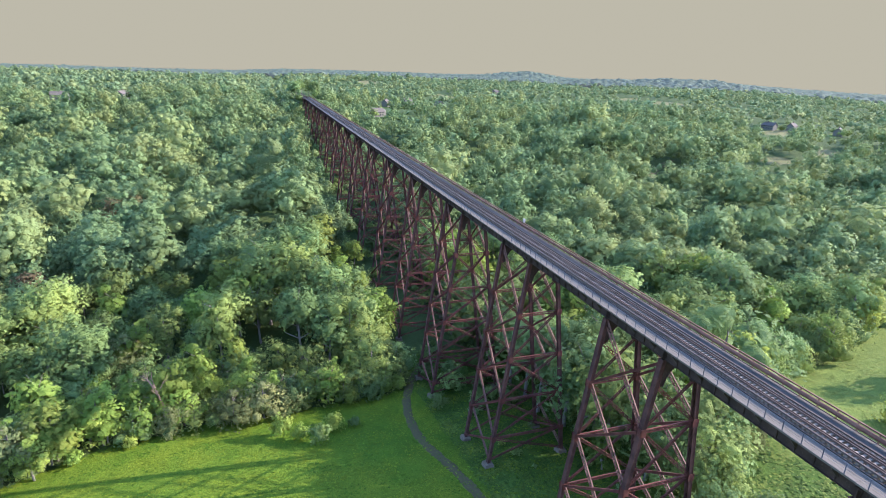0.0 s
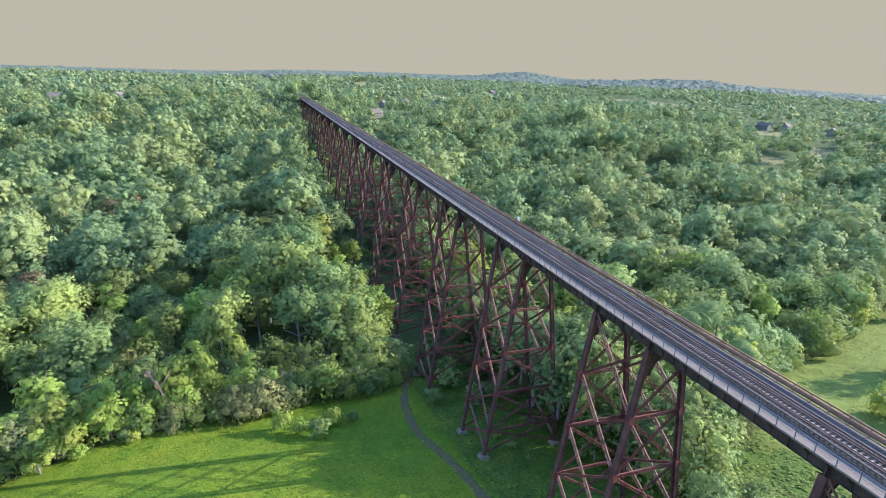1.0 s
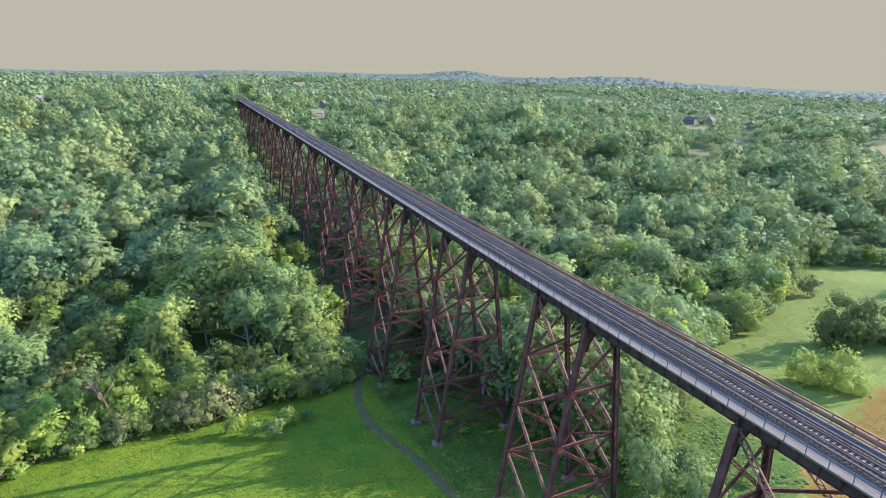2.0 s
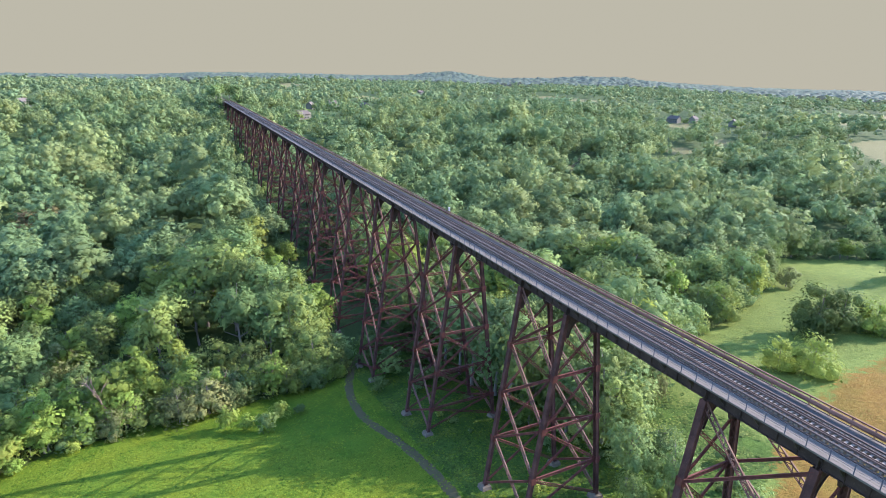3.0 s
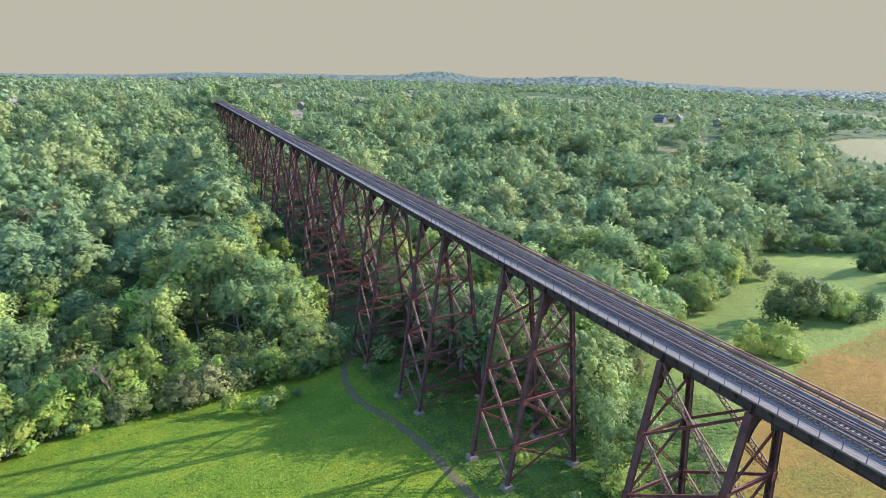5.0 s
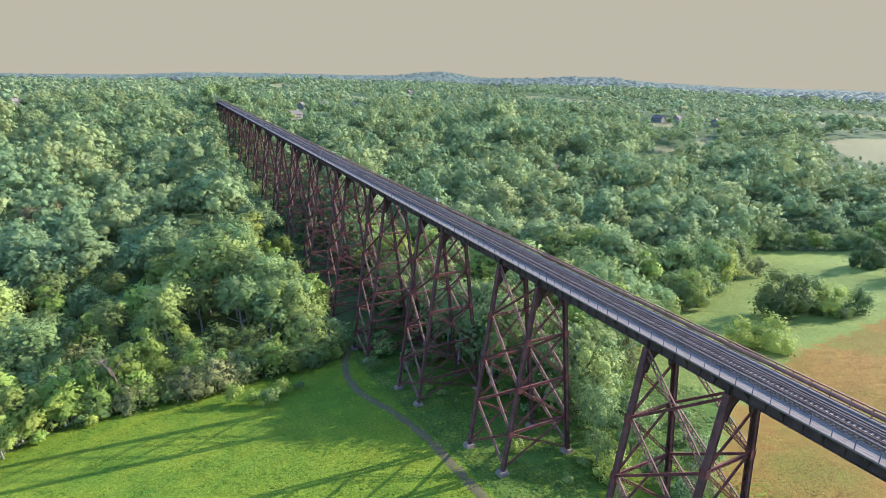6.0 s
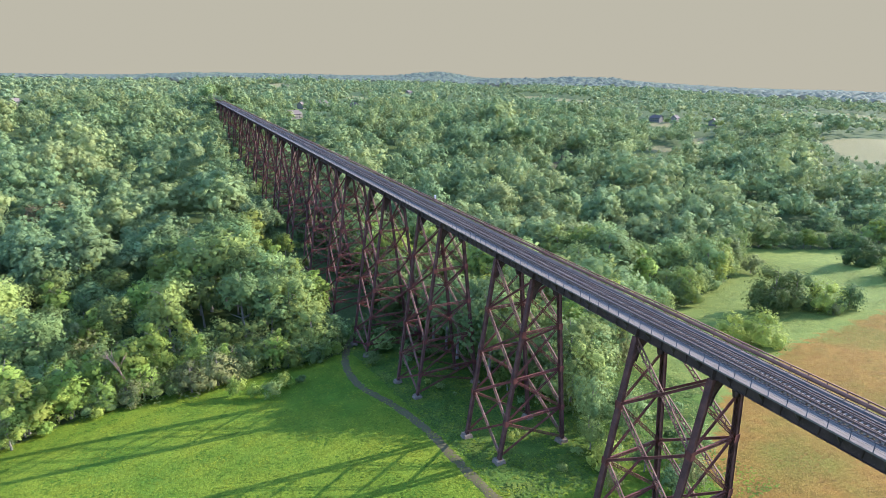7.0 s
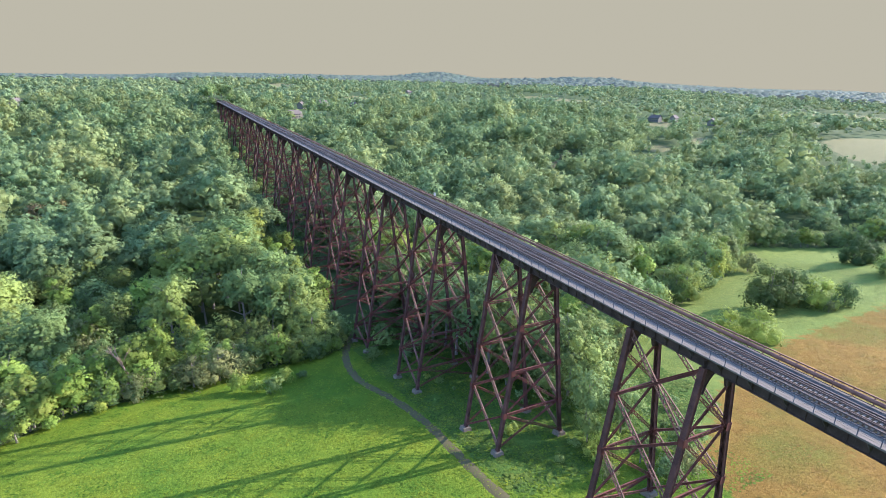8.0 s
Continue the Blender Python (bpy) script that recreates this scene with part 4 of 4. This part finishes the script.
put_tree(YOUNG, -50, 165, 23, 1.1, "tall yellow-green tree standing in the wood")
for x, y, h, w in ((-56, 112, 11, 1.2), (-49, 113, 12, 1.2), (-44, 114, 9, 1.3), (-70, 112, 9, 1.1), (-98, 103, 15, 1.0), (-84, 140, 18, 0.9), (-30, 150, 20, 0.8)):
    put_tree(OLIVE, x, y, h, w, "olive-grey leafy tree at the edge of the wood", "bushy_tree", "bushy trees along the wood's edge")
for x, y, h in ((-118, 184, 19), (-105, 273, 20), (-112, 268, 18)):
    put_tree(BROWN, x, y, h, 1.1, "broadleaf tree with dry brown leaves")
for x, y, h in ((560, 318, 12), (566, 322, 14), (574, 324, 11), (600, 337, 12), (640, 342, 10), (655, 344, 15)):
    put_tree([(BROAD[0][0], CONE[0])], x, y, h, 1.3, "dark conical conifer at the hayfield's edge", "conifer", "conifers by the hayfield")
for x, y, h, w in ((145, 54, 5, 0.8), (31, 46, 5, 0.9), (36, 52, 4, 1.0), (24, 40, 2.5, 1.0), (40, 33, 3.0, 1.0), (34, 26, 2.5, 1.0), (20, 30, 2.0, 1.1), (26, 20, 4, 1.0)):
    put_shrub(SHRUB_YOUNG if rng.uniform() < 0.5 else SHRUB, x, y, h, w)
# shrubs standing out in the meadow
for x, y, h, w in ((-45, 102, 5.4, 0.8), (-41, 99, 3.8, 0.85), (-37, 96, 4.8, 0.85), (-33, 101, 4.6, 0.9), (-28, 101, 2.6, 1.0), (-27, 113, 5, 0.8), (-22, 113, 4.0, 0.8), (-17, 115, 5, 0.7), (-52, 111, 3, 0.9), (-70, 111, 3.5, 0.9), (-78, 108, 3, 0.9), (-88, 104, 3.5, 0.9), (-60, 112, 4, 0.9)):
    put_shrub(SHRUB_YOUNG if rng.uniform() < 0.5 else SHRUB, x, y, h, w)
# yellow-green young trees along the meadow's edge
for x, y, h, w in ((-92, 107, 15, 1.1), (-84, 111, 16, 1.0), (-70, 119, 19, 0.95), (-78, 117, 15, 0.9), (-94, 100, 11, 1.1), (-104, 101, 14, 1.1), (-64, 121, 21, 0.8), (-24, 117, 6, 1.0)):
    put_tree(YOUNG, x, y, h, w, "yellow-green young tree at the meadow's edge", "bushy_tree", "bushy trees along the wood's edge")
# bushes between the near towers
for x, y, h, w, k in ((18, 36, 15, 0.8, BROAD_LOW), (22, 30, 12, 0.9, BROAD_LOW), (19, 13, 8.5, 1.0, OLIVE), (25, 17, 9, 1.0, BROAD_LOW), (12, 25, 6, 1.0, YOUNG_BUSH), (17, 20, 8, 0.9, BROAD_LOW), (14, 31, 8, 0.9, BROAD_LOW), (8, 19, 4.5, 1.0, OLIVE), (15, 12, 6.5, 1.0, BROAD_LOW), (28, 38, 10, 0.9, BROAD_LOW)):
    put_tree(k, x, y, h, w, "leafy bushy tree in rank weeds beside the towers", "bushy_tree", "bushes beside the towers")
# tall trees close beside the far legs
for x, y, h, w in ((25, 50, 18, 1.0), (32, 53, 17, 1.0), (22, 58, 20, 1.05), (28, 45, 11, 1.0), (18, 66, 25, 1.0), (17, 74, 26, 1.0), (19, 83, 26, 1.0), (17, 92, 25, 1.0), (18, 101, 25, 1.0), (18, 110, 24, 1.0), (24, 78, 26, 1.0), (25, 88, 26, 1.0), (24, 97, 25, 1.0), (37, 58, 18, 1.0)):
    put_tree(BROAD if h > 19 else LOW, x, y, h, w, "tall leafy tree beside the viaduct tower")
# trees among the houses
for hx, hy, _, _ in HOUSES:
    for k in range(3):
        a = rng.uniform(0, math.tau)
        put_tree(BROAD_LOW, hx + 17 * math.cos(a), hy + 17 * math.sin(a), rng.uniform(7, 12), rng.uniform(0.9, 1.15), "leafy garden tree beside a house", "broadleaf_tree", "garden trees")
# tall trees that close in on the line's far end
for x, y, h in ((-4.5, 585, 15), (-7, 600, 17), (-5, 612, 16), (12.5, 590, 14), (14, 603, 17), (12, 616, 16), (-9, 628, 17), (15, 630, 18), (-3, 640, 17), (11, 645, 17), (4, 662, 18)):
    put_tree(BROAD, x, y, h, 0.9, "tall leafy tree where the line enters the wood", sink=0.2)
# weeds and low bushes round the near footings
for i in range(34):
    put_shrub(SHRUB_YOUNG if rng.uniform() < 0.35 else SHRUB, rng.uniform(1, 34), rng.uniform(14, 92), rng.uniform(0.8, 2.6), rng.uniform(0.9, 1.3))
# scrub under the viaduct
for i in range(150):
    y = rng.uniform(96, 560)
    put_shrub(SHRUB, rng.uniform(-6, 14), y, rng.uniform(2.5, 6.5), rng.uniform(0.7, 1.0), "leafy scrub growing between the tower footings", "scrub under the viaduct")


def snag(x, y, h, seed):
    """A dead tree: a pale forked trunk with broken bare limbs."""
    r = random.Random(seed)
    b = Build()

    def limb(p, d, length, rad, depth):
        q = p + d * length
        b.tube(p, q, rad, rad * 0.72, 7)
        if depth:
            for _ in range(3 if depth > 1 else 2):
                e = (d + Vector((r.uniform(-1, 1), r.uniform(-1, 1), r.uniform(-0.15, 0.7))) * 0.9).normalized()
                limb(q - d * length * r.uniform(0, 0.3), e, length * r.uniform(0.5, 0.75), rad * 0.6, depth - 1)
    limb(Vector((0, 0, -0.3)), Vector((0.08, 0, 1)), h * 0.5, h * 0.02, 3)
    ob = new("dead_tree", b.mesh("dead_tree", SNAG))
    ob.location = (x, y, gz(x, y))
    return tagged(ob, "bare pale grey dead tree with broken limbs", "dead tree")


SNAG = stone_material("bleached_dead_wood", (0.17, 0.11, 0.08), (0.3, 0.21, 0.155))
for x, y, h, k in ((-72, 114, 16, 1), (-46, 116, 10, 2), (-33, 116.5, 10, 3)):
    snag(x, y, h, k)


def long_grass(name, count, area, size, mat, label):
    """Tufts of long grass and weeds all over a meadow."""
    x0, x1, y0, y1, inside = area
    x, y = rng.uniform(x0, x1, count), rng.uniform(y0, y1, count)
    keep = (inside(x, y) > rng.uniform(0.3, 0.8, count)) & (waves(x, y, 14, 21) + rng.uniform(-0.9, 0.9, count) > -0.5)
    x, y = x[keep], y[keep]
    n = len(x)
    # low tufts that spread almost flat
    up = unit(rng, n) * 0.1 + np.array([0, 0, 1.0])
    up /= np.linalg.norm(up, axis=1)[:, None]
    q = leaf_quads(rng, np.stack([x, y, ground_z(x, y) + size * rng.uniform(0.05, 0.3, n)], 1), up, size)
    nn = np.repeat(up * 0.3 + np.array([0, 0, 0.7]), 4, 0)
    i = np.arange(n)[:, None] * 4
    me = array_mesh(name, q.reshape(-1, 3), np.concatenate([i + [0, 1, 2], i + [0, 2, 3]]), [mat], True,
                    attr={"tree": np.repeat(np.clip(waves(x, y, 9, 22) * 0.4 + 0.5, 0, 1), 4)}, normals=nn)
    return tagged(new(name, me), label, "grass", kind="stuff")


GRASS = leaf_material("meadow_grass", (0.05, 0.106, 0.009), (0.098, 0.158, 0.011), (0.155, 0.188, 0.013), False, 0.25, 3.0, 0, (0.7, 1.3))
long_grass("meadow_grass", 90000, (-135, 34, 5, 120, meadow), 0.26, GRASS, "long bright green meadow grass")
WEEDS = leaf_material("rank_weeds", (0.036, 0.075, 0.013), (0.078, 0.128, 0.02), (0.118, 0.155, 0.023), False, 0.25, 3.0, 0, (0.75, 1.2))
long_grass("rank_weeds", 26000, (-9, 60, 16, 140, weedy), 0.45, WEEDS, "rank dark green weeds round the tower footings")


LEA = leaf_material("pasture_weeds", (0.1, 0.145, 0.026), (0.152, 0.192, 0.038), (0.18, 0.205, 0.042), False, 0.25, 3.0, 0, (0.75, 1.2))
long_grass("pasture_weeds", 80000, (24, 215, -25, 135, lambda x, y: lea(x, y) * (1 - dry(x, y)) ** 3), 0.3, LEA, "uneven green pasture grass and weeds in the clearing")
DRY = leaf_material("dry_grass", (0.148, 0.084, 0.015), (0.205, 0.126, 0.024), (0.165, 0.136, 0.021), False, 0.25, 3.0, 0, (0.8, 1.15))
long_grass("dry_grass", 90000, (10, 175, -60, 75, dry), 0.2, DRY, "tall dry golden-brown grass of the open field")


def lane():
    """A short stretch of narrow road between the trees."""
    v = []
    for i in range(30):
        k = i / 29
        x, y = 236 + 70 * k, 330 + 58 * k + 5 * math.sin(k * 3)
        for o in (-2.6, 0, 2.6):
            xx, yy = x - o * 0.64, y + o * 0.77
            v.append((xx, yy, gz(xx, yy) + 0.15 - 0.03 * abs(o)))
    f = np.array([(i * 3 + k, i * 3 + k + 1, i * 3 + k + 4, i * 3 + k + 3) for i in range(29) for k in range(2)])
    tagged(new("road", array_mesh("road", np.array(v), f, [ASPHALT], True)), "narrow grey lane between the trees", "road", kind="structure")


lane()


# ---- houses among the far trees ----
def house(x, y, size, turn):
    z = gz(x, y)
    base = new("house")
    base.matrix_basis = pose(x, y, z, 0, 0, turn)
    tagged(base, "pale two-storey house with a grey gabled roof", "house", "houses among the trees")
    w, d, h = 7.6 * size, 4.8 * size, 5.2
    part("wall", Build().prism([(-d, -1), (d, -1), (d, h), (0, h + 3.6), (-d, h)], "x", -w, w), SIDING, base)
    for s in (-1, 1):
        roof = Build().box((-w - 0.5, s * (d + 0.5) / 2, h + 3.6 / 2 - 0.1), (w + 0.5, s * (d + 0.5) / 2, h + 3.6 / 2 - 0.1), math.hypot(d + 0.6, 4.1), 0.25, (0, s * 3.9, d + 0.6))
        part("roof", roof, ROOF, base)
    part("wall", Build().prism([(-d * 0.45, -1), (d * 0.45, -1), (d * 0.45, h - 0.4), (0, h + 2.0), (-d * 0.45, h - 0.4)], "x", w, w + 3.5), SIDING, base)
    part("chimney", Build().box((w * 0.4, 0.6, h + 2), (w * 0.4, 0.6, h + 5), 1.0, 1.0, (0, 1, 0)), ROOF, base)
    for s in (-1, 1):
        for fl in (1.2, 4.0):
            for k in range(4):
                wx = -w + (k + 0.7) * (2 * w) / 4.4
                win = part("window", Build().box((wx, s * (d + 0.02), fl), (wx, s * (d + 0.02), fl + 1.5), 1.3, 0.12, (0, 1, 0)), SIDING, base, "white framed window")
                part("pane", Build().box((wx, s * (d + 0.06), fl + 0.1), (wx, s * (d + 0.06), fl + 1.4), 1.1, 0.1, (0, 1, 0)), GLASS, win)
    part("door", Build().box((0, -d - 0.03, 0), (0, -d - 0.03, 2.1), 1.1, 0.12, (0, 1, 0)), ROOF, base)


for hx, hy, size, turn in HOUSES:
    house(hx, hy, size, turn)


# ---- many small pieces of the deck ----
def deck_pieces():
    def spread(name, me, parent, ys, x, z, limit, stuff):
        """The nearer pieces singly, those far along the viaduct joined."""
        ys = np.array(ys)
        for y in ys[:limit]:
            part(name, me, None, parent, m=Matrix.Translation((x, y - MID, z)))
        if len(ys) > limit:
            n = len(me.vertices)
            co = np.empty(n * 3)
            me.vertices.foreach_get("co", co)
            co = co.reshape(-1, 3)
            fa = np.array([list(p.vertices) for p in me.polygons])
            V = np.concatenate([co + (x, y - MID, z) for y in ys[limit:]])
            F = np.concatenate([fa + n * i for i in range(len(ys) - limit)])
            ob = part(stuff, array_mesh(stuff, V, F, [me.materials[0]]), None, parent)
            ob["kind"] = "stuff"
    tie = Build().box((-1.52, 0, 0.085), (1.52, 0, 0.085), 0.24, 0.49).mesh("sleeper", TIE)
    spread("sleeper", tie, TRACK, np.arange(Y0 + 0.3, Y1, 0.52), 0, 0, 300, "sleepers")
    post = Build().box((0, 0, -0.1), (0, 0, 1.12), 0.06, 0.08, (0, 1, 0)).mesh("post", POST)
    spread("post", post, NEAR_WALK, np.arange(Y0 + 1, Y1, 2.032), -3.6, 0, 300, "posts")
    rpost = Build().box((0, 0, -0.15), (0, 0, 1.12), 0.11, 0.11, (0, 1, 0)).mesh("post", RAIL_RED)
    spread("post", rpost, FAR_WALK, np.arange(Y0 + 1, Y1, 2.032), 3.5, 0, 300, "posts")
    for k in range(4):
        plank = Build().box((0, -2.02, 0), (0, 2.02, 0), 0.40, 0.07).mesh("plank", PLANK)
        spread("plank", plank, NEAR_WALK, np.arange(Y0 + 2.03, Y1, 4.064), -3.36 + 0.43 * k, 0, 75, "planks")
    plate = Build().box((0, -2.02, 0), (0, 2.02, 0), 1.5, 0.05).mesh("plate", PLATE)
    spread("plate", plate, FAR_WALK, np.arange(Y0 + 2.03, Y1, 4.064), 2.62, 0.02, 300, "plates")


deck_pieces()
